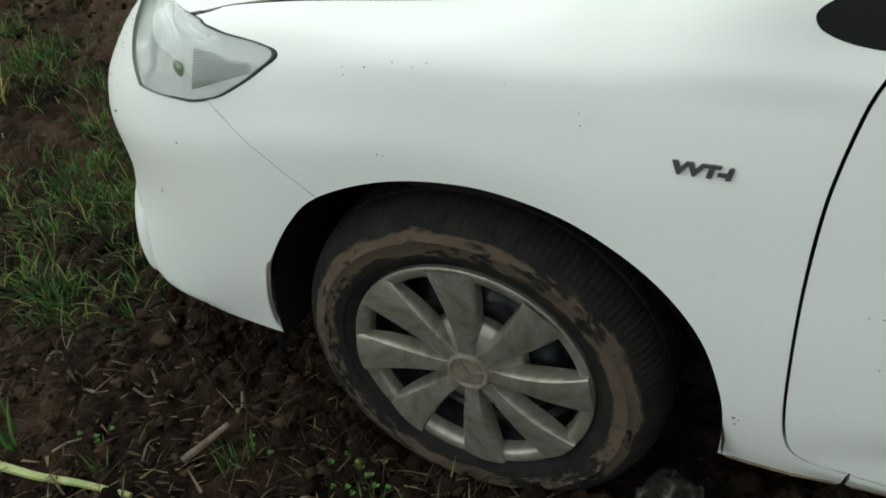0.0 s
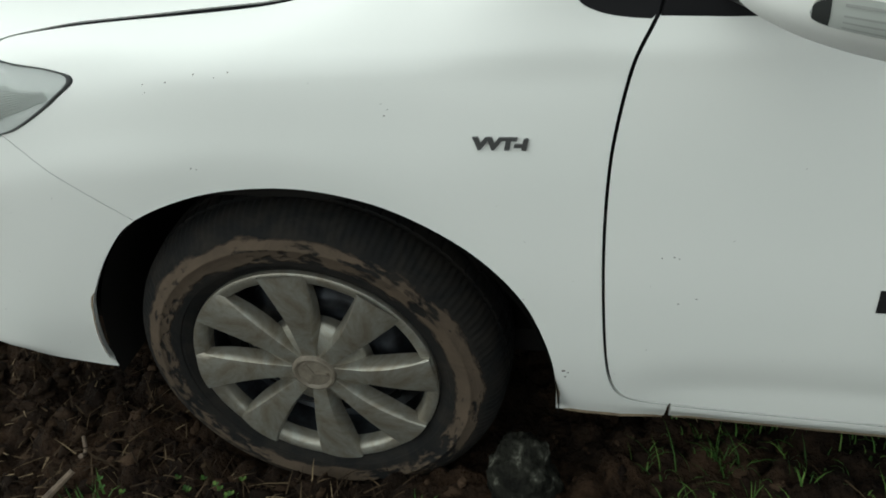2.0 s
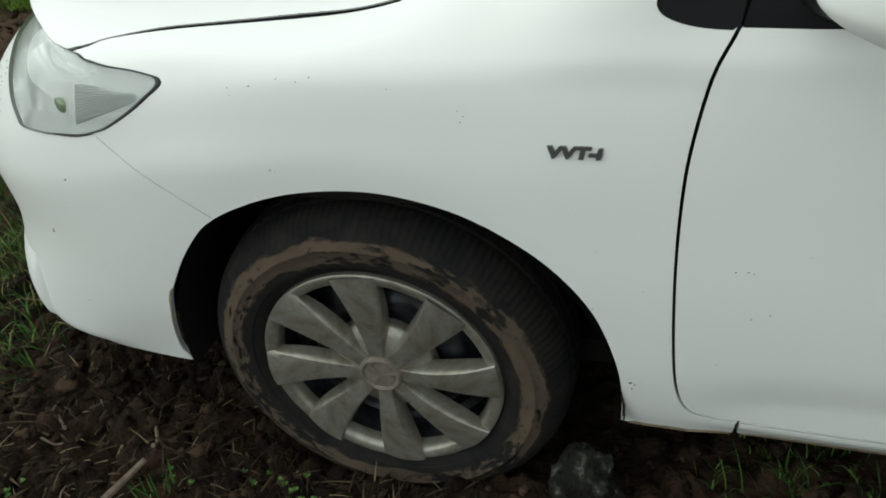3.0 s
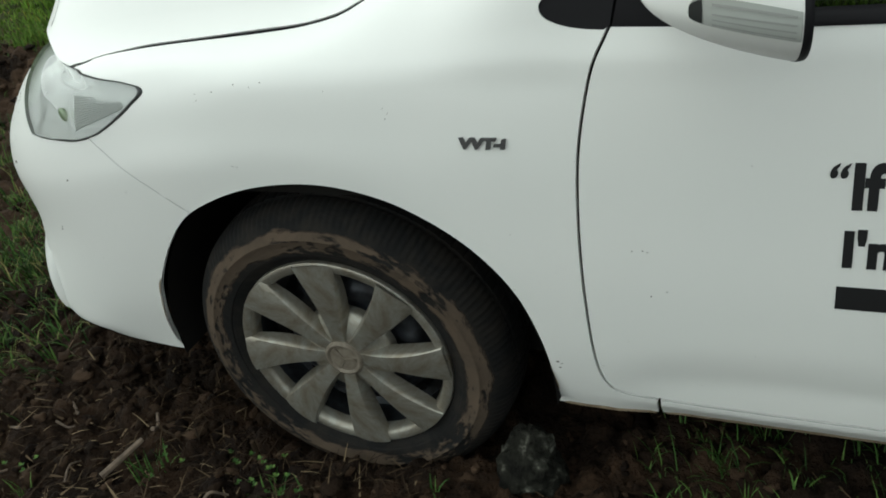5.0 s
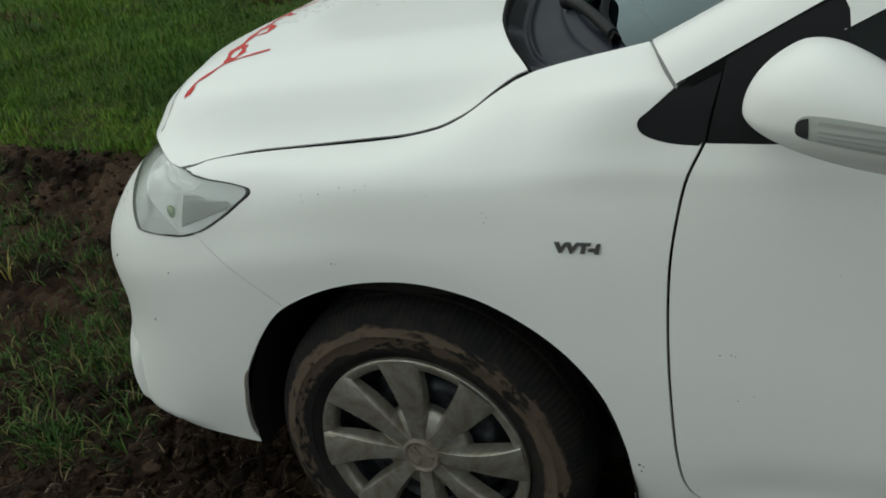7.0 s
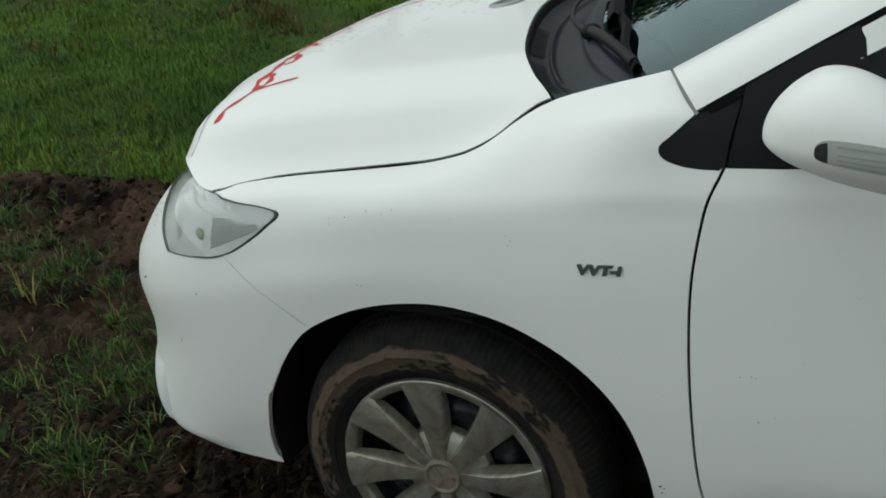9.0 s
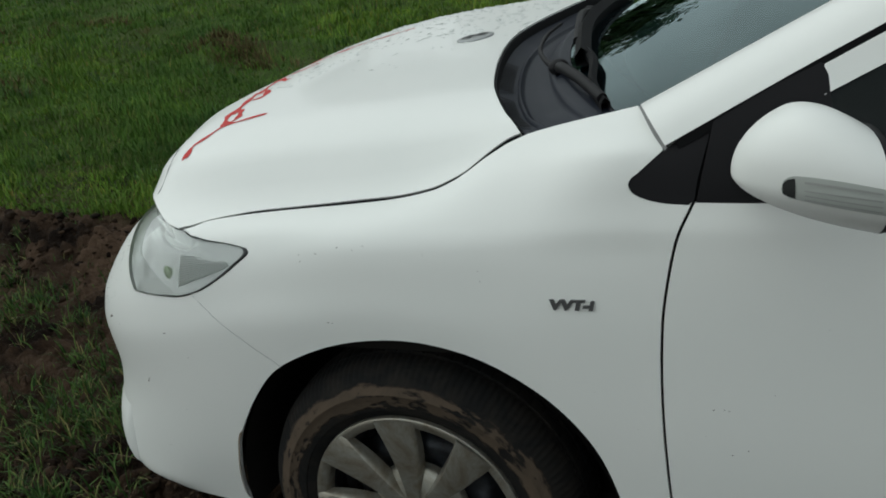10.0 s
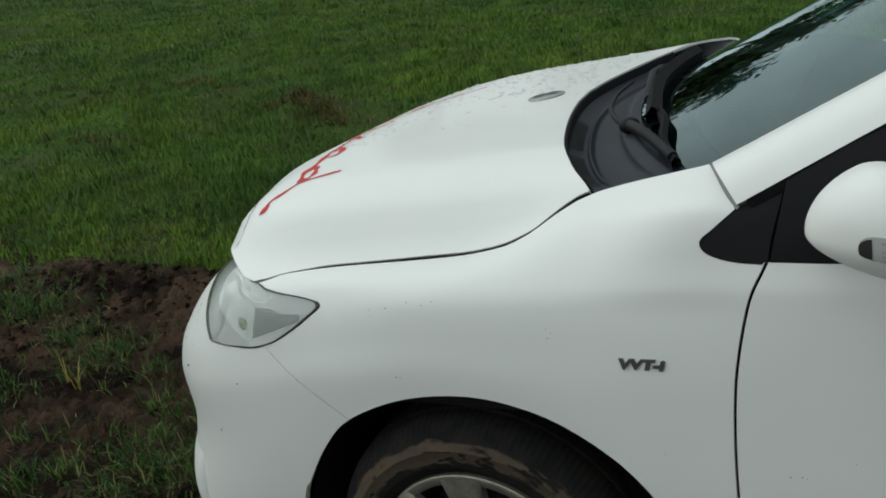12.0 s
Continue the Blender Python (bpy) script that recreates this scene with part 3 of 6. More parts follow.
# hood
edge = [(-0.688, 0.318), (-0.60, 0.221), (-0.520, 0.1495), (-0.470, 0.1115), (-0.445, 0.1015)]
shut = [np.array(((p := side(u, 8.97))[0] - 0.0006, p[1] + 0.0056)) for u in np.linspace(-0.432, 0.235, 49)] + [np.array((0.241, 0.1765))]
rear_line = spline([(0.241, 0.177), (0.200, 0.230), (0.150, 0.325), (0.110, 0.430), (0.060, 0.600), (0.025, 0.760), (0.013, 0.880)], 5)
front_line = spline([(-0.870, 0.880), (-0.850, 0.65), (-0.780, 0.46), (-0.724, 0.36), (-0.688, 0.318)], 5)
half = front_line[:-1] + spline(edge + [tuple(shut[0])], 4)[:-1] + shut[:-1] + rear_line
half = [tuple(p) for p in half]
hood_outline = half + [(x, 1.76 - y) for x, y in reversed(half)][1:-1]
hood = part("hood", sheet(hood_outline, 0.025, 0.025, hood_point, 0.007), paint, car, "white hood with red handwriting and rain drops")

# black strips hide the hood's white edge, painting the gap's shade
for sign in (0, 1):
    rows = []
    for x, y in shut:
        row = [hood_point(x, y + d) + np.array((0, 0, dz)) for d, dz in ((-0.0012, -0.0012), (-0.0012, -0.016), (0.016, -0.012))]
        rows.append(row if not sign else [other(p) for p in row])
    part("hood_gap_shade", grid_sheet(rows), gap_dark, car, "black strip put in for the shade of the hood gap")

# inner dark shell behind the gaps and round the front wheels
def inner_shell(mirror):
    rows = []
    for u in np.arange(-0.95, 3.2, 0.05):
        rows.append([side(u, v) + np.array((0.0, 0.03, 0.0)) for v in np.linspace(3.6, 5.0 if u < -0.22 else 6.9, 12)])
    bm = grid_sheet(rows)
    if mirror:
        flip_over(bm)
    return smooth(bm)


for m in (False, True):
    part("inner_body", inner_shell(m), liner, car, "dark inner body behind the panels")


def wheel_well(x, mirror):
    rows = []
    for y in (0.03, 0.12, 0.25, 0.40, 0.42):
        r = 0.385 if y < 0.41 else 0.02
        rows.append([(x + 0.012 + r * math.cos(a), y, 0.285 + r * math.sin(a)) for a in np.linspace(-0.08, math.pi + 0.08, 40)])
    bm = grid_sheet(rows)
    if mirror:
        flip_over(bm)
    return smooth(bm)


for x in (0.0, 2.6):
    for m in (False, True):
        part("wheel_well", wheel_well(x, m), liner, car)

# wheels


def lathe(profile, steps=96):
    """Turn (radius, across) points round the wheel's axis, which is y."""
    rows = []
    for r, y in profile:
        rows.append([(r * math.cos(2 * math.pi * k / steps), y, r * math.sin(2 * math.pi * k / steps)) for k in range(steps)])
    bm = grid_sheet(rows, True)
    bmesh.ops.recalc_face_normals(bm, faces=bm.faces[:])
    return bm


def make_tyre():
    """Bulging sidewall with moulded rings, ribbed shoulder and grooved tread."""
    steps = 600
    rows = [[(q, y)] * steps for q, y in [
        (0.200, 0.030), (0.207, 0.014), (0.213, 0.008), (0.221, 0.004), (0.2235, 0.0015), (0.226, 0.001), (0.2275, -0.002), (0.242, -0.006), (0.258, -0.007),
        (0.2595, -0.0085), (0.262, -0.0085), (0.2635, -0.0065), (0.276, -0.003), (0.284, 0.001)]]
    for q, y in [(0.289, 0.005), (0.2945, 0.0105), (0.300, 0.0175), (0.3045, 0.025), (0.3075, 0.033)]:
        rows.append([(q - (0.0014 if k % 4 in (0, 3) else 0.0), y + (0.0011 if k % 4 in (0, 3) else 0.0)) for k in range(steps)])
    groove = {0.0535, 0.060, 0.0865, 0.094, 0.1135, 0.121, 0.141, 0.148}
    for y in [0.040, 0.0525, 0.0535, 0.060, 0.061, 0.0855, 0.0865, 0.094, 0.095, 0.1125, 0.1135, 0.121, 0.122, 0.140, 0.141, 0.148, 0.149, 0.162]:
        row = []
        for k in range(steps):
            q = 0.3155 - 1.6 * (y - 0.097) ** 2
            if y in groove:
                q -= 0.007
            elif k % 4 in (0, 3) and (y < 0.053 or y > 0.148) or k % 8 == 0:
                q -= 0.0028
            row.append((q, y))
        rows.append(row)
    rows += [[(q, y)] * steps for q, y in [(0.305, 0.172), (0.295, 0.184), (0.262, 0.198), (0.220, 0.188), (0.200, 0.165)]]
    pts = [[(q * math.cos(2 * math.pi * k / steps), y, q * math.sin(2 * math.pi * k / steps)) for k, (q, y) in enumerate(row)] for row in rows]
    bm = grid_sheet(pts, True)
    bmesh.ops.recalc_face_normals(bm, faces=bm.faces[:])
    return smooth(bm, 45)


def make_spoke():
    """One blade of the wheel cover: narrow at the middle, broad at the rim, slightly curved, with sloping flanks that fall back into the windows."""
    rows = []
    for i in range(17):
        t = i / 16
        rad = 0.034 + t * (0.2055 - 0.034)
        w = 0.0125 + 0.0275 * t ** 1.6
        lean = -0.005 * math.sin(math.pi * t) + 0.002 * t
        crown = 0.004 - 0.007 * math.sin(math.pi * t * 0.8) - 0.003 * t
        row = []
        for q in (-1.0, -0.94, -0.6, -0.2, 0.2, 0.6, 0.94, 1.0):
            y = crown + 0.004 * q * q * t - 0.0035 * q * t + (0.0016 if abs(q) == 1.0 else 0)
            row.append((rad - 0.004 * q * q * t, y, lean + q * w))
        flank = 0.0045 * math.sin(math.pi * min(t * 1.15, 1.0)) + 0.001
        deep = 0.026 - 0.012 * t ** 4
        row = [(row[0][0], deep, row[0][2] - flank - 0.001), (row[0][0], row[0][1] + 0.008, row[0][2] - flank * 0.6)] + row \
            + [(row[-1][0], row[-1][1] + 0.008, row[-1][2] + flank * 0.6), (row[-1][0], deep, row[-1][2] + flank + 0.001)]
        rows.append(row)
    bm = grid_sheet(rows)
    bmesh.ops.recalc_face_normals(bm, faces=bm.faces[:])
    if sum(f.normal.y * f.calc_area() for f in bm.faces) > 0:
        bmesh.ops.reverse_faces(bm, faces=bm.faces[:])
    return smooth(bm, 32)


def link(name, mesh, mat, parent, m=None, label=""):
    if mat and not mesh.materials:
        mesh.materials.append(mat)
    ob = new(name, mesh)
    ob.parent = parent
    if m is not None:
        ob.matrix_local = m
    return tagged(ob, label)


def mesh_of(bm, name):
    me = bpy.data.meshes.new(name)
    bm.to_mesh(me)
    bm.free()
    return me


M_TYRE = mesh_of(make_tyre(), "tyre")
M_SPOKE = mesh_of(make_spoke(), "spoke")
M_RING = mesh_of(smooth(lathe([(0.183, 0.030), (0.1855, 0.016), (0.1885, 0.008), (0.192, 0.0055), (0.199, 0.0035), (0.2045, 0.0030), (0.2078, 0.005), (0.2085, 0.014)])), "cover_ring")
M_PLATE = mesh_of(smooth(lathe([(0.093, 0.044), (0.092, 0.030), (0.088, 0.024), (0.075, 0.018), (0.055, 0.011), (0.030, 0.008)], 64)), "cover_plate")
M_CAP = mesh_of(smooth(lathe([(0.039, 0.016), (0.038, 0.004), (0.0355, -0.001), (0.0325, -0.0022), (0.0295, -0.001), (0.0275, 0.0015), (0.012, 0.0003), (0.001, 0.0)], 64)), "centre_cap")
def make_rim():
    """The steel wheel behind the cover: a deep dark channel and a ring of humps."""
    profile = [(0.203, 0.012), (0.192, 0.030), (0.186, 0.080), (0.168, 0.090), (0.152, 0.080), (0.142, 0.058), (0.133, 0.046), (0.122, 0.041), (0.110, 0.044), (0.098, 0.054), (0.085, 0.058), (0.060, 0.050), (0.001, 0.050)]
    rows = []
    for r, y in profile:
        hump = 0.010 if 0.105 < r < 0.145 else 0.0
        rows.append([(r * math.cos(a), y + hump * (0.5 - 0.5 * math.cos(9 * a)), r * math.sin(a)) for a in np.linspace(0, 2 * math.pi, 144, endpoint=False)])
    bm = grid_sheet(rows, True)
    bmesh.ops.recalc_face_normals(bm, faces=bm.faces[:])
    return smooth(bm)


M_RIM = mesh_of(make_rim(), "steel_rim")


def wheel(x, y, z, steer, camber, spin, muddy, mirror=False):
    w = new("wheel")
    w.parent = car
    tagged(w, "mud-caked wheel with a grey eight-spoke cover")
    w.matrix_local = pose(x, y, z, camber, 0, steer + (180 if mirror else 0)) @ pose(0, 0, 0, 0, spin, 0)
    link("tyre", M_TYRE, muddy, w, None, "black tyre with a ring of dried mud")
    rim = link("rim", M_RIM, steel, w, None, "dark steel rim")
    hole = bmesh.new()
    bmesh.ops.create_circle(hole, cap_ends=True, segments=20, radius=0.016)
    hole_mesh = mesh_of(hole, "rim_hole")
    for k in range(12):
        a = 2 * math.pi * (k + 0.3) / 12
        h = link("rim_hole", hole_mesh, gap_dark, rim, pose(0.153 * math.cos(a), 0.0785, 0.153 * math.sin(a), 90, 0, 0))
    cover = link("wheel_cover", M_RING, silver, w, None, "grey plastic wheel cover with eight blades, muddy")
    link("cover_plate", M_PLATE, silver, cover)
    link("centre_cap", M_CAP, cap_dirty, cover, None, "dirty round centre cap with a plain emblem")
    for k in range(8):
        link("spoke", M_SPOKE, silver, cover, pose(0, 0, 0, 0, -(45 * k + 2), 0))
    for a in (90, 210, 330):
        b = bmesh.new()
        box(b, (-0.003, -0.0022, 0.0), (0.003, 0.002, 0.025))
        link("emblem_bar", mesh_of(b, "emblem_bar"), cap_dirty, cover, pose(0, 0, 0, 0, a, 0))
    return w


# tyre mud: a ring of dried clay on the sidewall, broken by noise
def muddy_rubber():
    m = material("muddy_tyre", (0.012, 0.012, 0.012), 0.85, spec=0.12)
    n, l = m.node_tree.nodes, m.node_tree.links
    tc = n.new("ShaderNodeTexCoord")
    sep = n.new("ShaderNodeSeparateXYZ")
    l.new(tc.outputs["Object"], sep.inputs[0])

    def op(kind, a, b=None):
        o = n.new("ShaderNodeMath")
        o.operation = kind
        for i, v in enumerate((a, b)):
            if v is None:
                continue
            if isinstance(v, (int, float)):
                o.inputs[i].default_value = v
            else:
                l.new(v, o.inputs[i])
        return o.outputs[0]

    def soft(a, start, steep):
        o = op("MULTIPLY", op("SUBTRACT", a, start), steep)
        o.node.use_clamp = True
        return o
    r = op("SQRT", op("ADD", op("MULTIPLY", sep.outputs["X"], sep.outputs["X"]), op("MULTIPLY", sep.outputs["Z"], sep.outputs["Z"])))
    noise_tex = n.new("ShaderNodeTexNoise")
    noise_tex.inputs["Scale"].default_value = 16
    noise_tex.inputs["Detail"].default_value = 9
    noise_tex.inputs["Roughness"].default_value = 0.65
    ring = n.new("ShaderNodeCombineXYZ")
    l.new(op("MULTIPLY", op("DIVIDE", sep.outputs["X"], r), 0.22), ring.inputs[0])
    l.new(op("MULTIPLY", op("DIVIDE", sep.outputs["Z"], r), 0.22), ring.inputs[1])
    l.new(op("MULTIPLY", r, 2.2), ring.inputs[2])
    l.new(ring.outputs[0], noise_tex.inputs["Vector"])
    wob = op("MULTIPLY", op("SUBTRACT", noise_tex.outputs["Fac"], 0.5), 0.045)
    band = op("SUBTRACT", 0.0225, op("ABSOLUTE", op("SUBTRACT", op("ADD", r, wob), 0.259)))
    outer = op("LESS_THAN", sep.outputs["Y"], 0.02)
    chips = n.new("ShaderNodeTexNoise")
    chips.inputs["Scale"].default_value = 55
    chips.inputs["Detail"].default_value = 4
    l.new(ring.outputs[0], chips.inputs["Vector"])
    patch = n.new("ShaderNodeTexNoise")
    patch.inputs["Scale"].default_value = 7
    patch.inputs["Detail"].default_value = 3
    l.new(tc.outputs["Object"], patch.inputs["Vector"])
    kept = soft(op("ADD", op("MULTIPLY", chips.outputs["Fac"], 0.55), op("MULTIPLY", patch.outputs["Fac"], 0.75)), 0.555, 14)
    fac = op("MULTIPLY", op("MULTIPLY", op("MULTIPLY", soft(band, 0.0, 220), outer), kept), 0.9)
    mixed(m, fac, (0.105, 0.078, 0.056))
    dust = add_noise(m, 14.0, [(0.42, 0.0), (0.75, 0.6)], 10.0, None, 0.8, 0.7)
    mixed(m, dust.outputs["Color"], (0.040, 0.033, 0.026))
    bump = n.new("ShaderNodeBump")
    bump.inputs["Strength"].default_value = 0.8
    bump.inputs["Distance"].default_value = 0.004
    l.new(op("ADD", fac, op("MULTIPLY", noise_tex.outputs["Fac"], 0.8)), bump.inputs["Height"])
    l.new(bump.outputs["Normal"], n["Principled BSDF"].inputs["Normal"])
    return m


muddy = muddy_rubber()
cap_dirty = material("dirty_cap", (0.13, 0.11, 0.085), 0.6, 0.1)
add_noise(cap_dirty, 60, [(0.3, (0.11, 0.09, 0.065)), (0.7, (0.22, 0.19, 0.15))])
wheel(-0.0025, 0.0345, 0.291, 2.46, 0.2, 0, muddy)
wheel(2.6, 0.035, 0.30, 0, 0, 20, muddy)
for x in (0.0, 2.6):
    c = other((x, 0.04, 0.30))
    wheel(c[0], c[1], c[2], 0, 0, 33, muddy, True)

# greenhouse
def flank_glass(x, z):
    """The leaning surface of side windows, frames and pillars above the belt."""
    return np.array((x, 0.04 + 0.22 * max((z - 0.888) / 0.55, 0.0) ** 1.3, z))


def screen_edge(x):
    return np.array((x, 0.166 + 0.2 * (x - 0.435), 1.0 + 0.437 * (x - 0.435) - 0.05 * max(x - 0.75, 0) ** 2))


def pillar_outer(x):
    z = 0.964 + 0.50 * (x - 0.485) - 0.14 * max(x - 0.6, 0) ** 2
    return flank_glass(x, z)


def pillar(mirror):
    rows = []
    for i in range(25):
        t = i / 24
        a, b = pillar_outer(0.488 + t * 0.74), screen_edge(0.437 + t * 0.75)
        row = []
        for k in range(9):
            s = k / 8
            p = a + (b - a) * s
            n = np.array((-0.25, -0.55, 0.8))
            row.append(p + n * 0.022 * math.sin(math.pi * s) ** 0.8)
        rows.append([row[0] + np.array((0, 0.012, -0.006))] + row + [row[-1] + np.array((0, 0.008, -0.015))])
    bm = grid_sheet(rows)
    bmesh.ops.recalc_face_normals(bm, faces=bm.faces[:])
    if mirror:
        flip_over(bm)
    return smooth(bm, 60)


for m in (False, True):
    part("windscreen_pillar", pillar(m), paint, car)


def windscreen_point(s, w):
    """s up the glass, w across it."""
    x = 0.395 + 0.82 * s
    a = screen_edge(x) + np.array((0.0, 0.004, -0.010))
    p = a + (other(a) - a) * w
    bow = (0.235 - 0.09 * s) * (1 - (2 * w - 1) ** 2)
    return p + np.array((-bow, 0, 0.012 * (1 - (2 * w - 1) ** 2)))


rows = [[windscreen_point(i / 20, k / 40) for k in range(41)] for i in range(21)]
screen_bm = grid_sheet(rows)
bmesh.ops.recalc_face_normals(screen_bm, faces=screen_bm.faces[:])
screen = part("windscreen", smooth(screen_bm, 30), tinted, car, "tinted windscreen reflecting the sky and trees")


def roof_point(s, w):
    x = 1.20 + 1.15 * s
    z = 1.335 + 0.30 * s - 0.30 * s * s
    a = np.array((x, 0.285 - 0.03 * math.sin(math.pi * s), z))
    p = a + (other(a) - a) * w
    return p + np.array((-0.10 * (1 - s) * (1 - (2 * w - 1) ** 2), 0, 0.06 * (1 - (2 * w - 1) ** 4)))


rows = [[roof_point(i / 16, k / 24) for k in range(25)] for i in range(17)]
bm = grid_sheet(rows)
bmesh.ops.recalc_face_normals(bm, faces=bm.faces[:])
part("roof", smooth(bm), paint, car)


def rear_glass_point(s, w):
    a = np.array((2.35 + 0.55 * s, 0.285 - 0.04 * s, 1.335 - 0.33 * s))
    p = a + (other(a) - a) * w
    return p + np.array((0.06 * (1 - (2 * w - 1) ** 2), 0, 0.05 * (1 - (2 * w - 1) ** 4)))


bm = grid_sheet([[rear_glass_point(i / 8, k / 16) for k in range(17)] for i in range(9)])
part("rear_window", smooth(bm), tinted, car)


def trunk_point(s, w):
    a = np.array((2.90 + 0.50 * s, 0.10 + 0.06 * s, 0.985 - 0.03 * s))
    p = a + (other(a) - a) * w
    return p + np.array((0.12 * s * (1 - (2 * w - 1) ** 2), 0, 0.045 * (1 - (2 * w - 1) ** 4)))


bm = grid_sheet([[trunk_point(i / 8, k / 16) for k in range(17)] for i in range(9)])
part("boot_lid", smooth(bm), paint, car)


def side_window(mirror, x0, x1, label):
    rows = []
    for i in range(9):
        t = i / 8
        rows.append([])
        for k in range(12):
            x = x0 + (x1 - x0) * k / 11
            top = min(1.325, 0.935 + 0.50 * (x - 0.485) - 0.10 * max(x - 0.6, 0) ** 2)
            top = min(top, 1.325 - 0.55 * max(x - 2.15, 0))
            z = 0.886 + (max(top, 0.9) - 0.886) * t
            rows[-1].append(flank_glass(x, z) + np.array((0, 0.016, 0)))
    bm = grid_sheet(rows)
    if mirror:
        flip_over(bm)
    return part("side_window", smooth(bm), side_glass, car, label)


def window_frame(mirror):
    """White frame over the side windows, and the rear pillar."""
    rows = []
    for x in np.linspace(0.685, 2.45, 40):
        up = min(1.345, pillar_outer(x)[2] - 0.010)
        up = min(up, 1.345 - 0.45 * max(x - 2.15, 0))
        rows.append([flank_glass(x, up), flank_glass(x, up - 0.036), flank_glass(x, up - 0.038) + np.array((0, 0.015, 0))])
    bm = grid_sheet(rows)
    bmesh.ops.recalc_face_normals(bm, faces=bm.faces[:])
    if mirror:
        flip_over(bm)
    return part("window_frame", smooth(bm), paint, car)


for m in (False, True):
    side_window(m, 0.68, 1.58, "dark tinted front side window")
    side_window(m, 1.66, 2.45, "dark tinted rear side window")
    window_frame(m)
    rows = [[flank_glass(1.57, z) for z in np.linspace(0.886, 1.33, 8)], [flank_glass(1.67, z) for z in np.linspace(0.886, 1.33, 8)]]
    bm = grid_sheet(rows)
    if m:
        flip_over(bm)
    part("door_pillar", bm, black_plastic, car)
    rows = [[flank_glass(x, z0 + (z1 - z0) * k / 5) for k in range(6)] for x, z0, z1 in ((2.42, 0.886, 1.22), (2.6, 0.90, 1.17), (2.75, 0.93, 1.10), (2.92, 0.975, 1.0))]
    bm = grid_sheet(rows)
    if m:
        flip_over(bm)
    part("rear_pillar", smooth(bm), paint, car)

# black triangle before the door, in two pieces, and the rubber strip under the window
tri = spline([(0.484, 8.07), (0.454, 7.66), (0.440, 7.50), (0.4365, 7.36), (0.444, 7.20), (0.465, 7.07), (0.49, 7.0), (0.517, 6.97)], 4)
tri_front = [tuple(p) for p in tri] + [(0.523, 6.95), (0.530, 7.5), (0.543, 8.2), (0.549, 8.62), (0.532, 8.5), (0.505, 8.25)]
part("corner_trim", sheet(tri_front, 0.02, 0.1, side, 0.0, False, -0.002), black_plastic, car, "matt black corner trim")
part("trim_backing", sheet([(0.505, 6.95), (0.550, 6.95), (0.562, 8.55), (0.530, 8.3)], 0.02, 0.2, side, 0.0, False, -0.012), gap_dark, car, "black backing behind the trim gap")
sail = [(0.526, 0.884), (0.62, 0.884), (0.70, 0.884), (0.698, 0.95), (0.690, 1.04), (0.682, 1.056), (0.63, 1.034), (0.551, 0.993)]
bm = sheet(sail, 0.02, 0.02, flank_glass, 0.012)
part("mirror_base", bm, black_plastic, door_left, "black mirror mounting plate")
belt_strip = grid_sheet([[flank_glass(x, 0.882) + np.array((0, -0.004, 0)), flank_glass(x, 0.894) + np.array((0, -0.005, 0)), flank_glass(x, 0.898) + np.array((0, 0.012, 0))] for x in np.linspace(0.70, 1.62, 20)])
part("belt_strip", smooth(belt_strip), black_plastic, door_left)
rows = [[p + np.array((0.0, -0.001, 0.0)), p + np.array((0.006, 0.002, -0.012))] for p in (pillar_outer(x) for x in np.linspace(0.50, 1.22, 30))]
part("pillar_seal", smooth(grid_sheet(rows)), gap_dark, car)


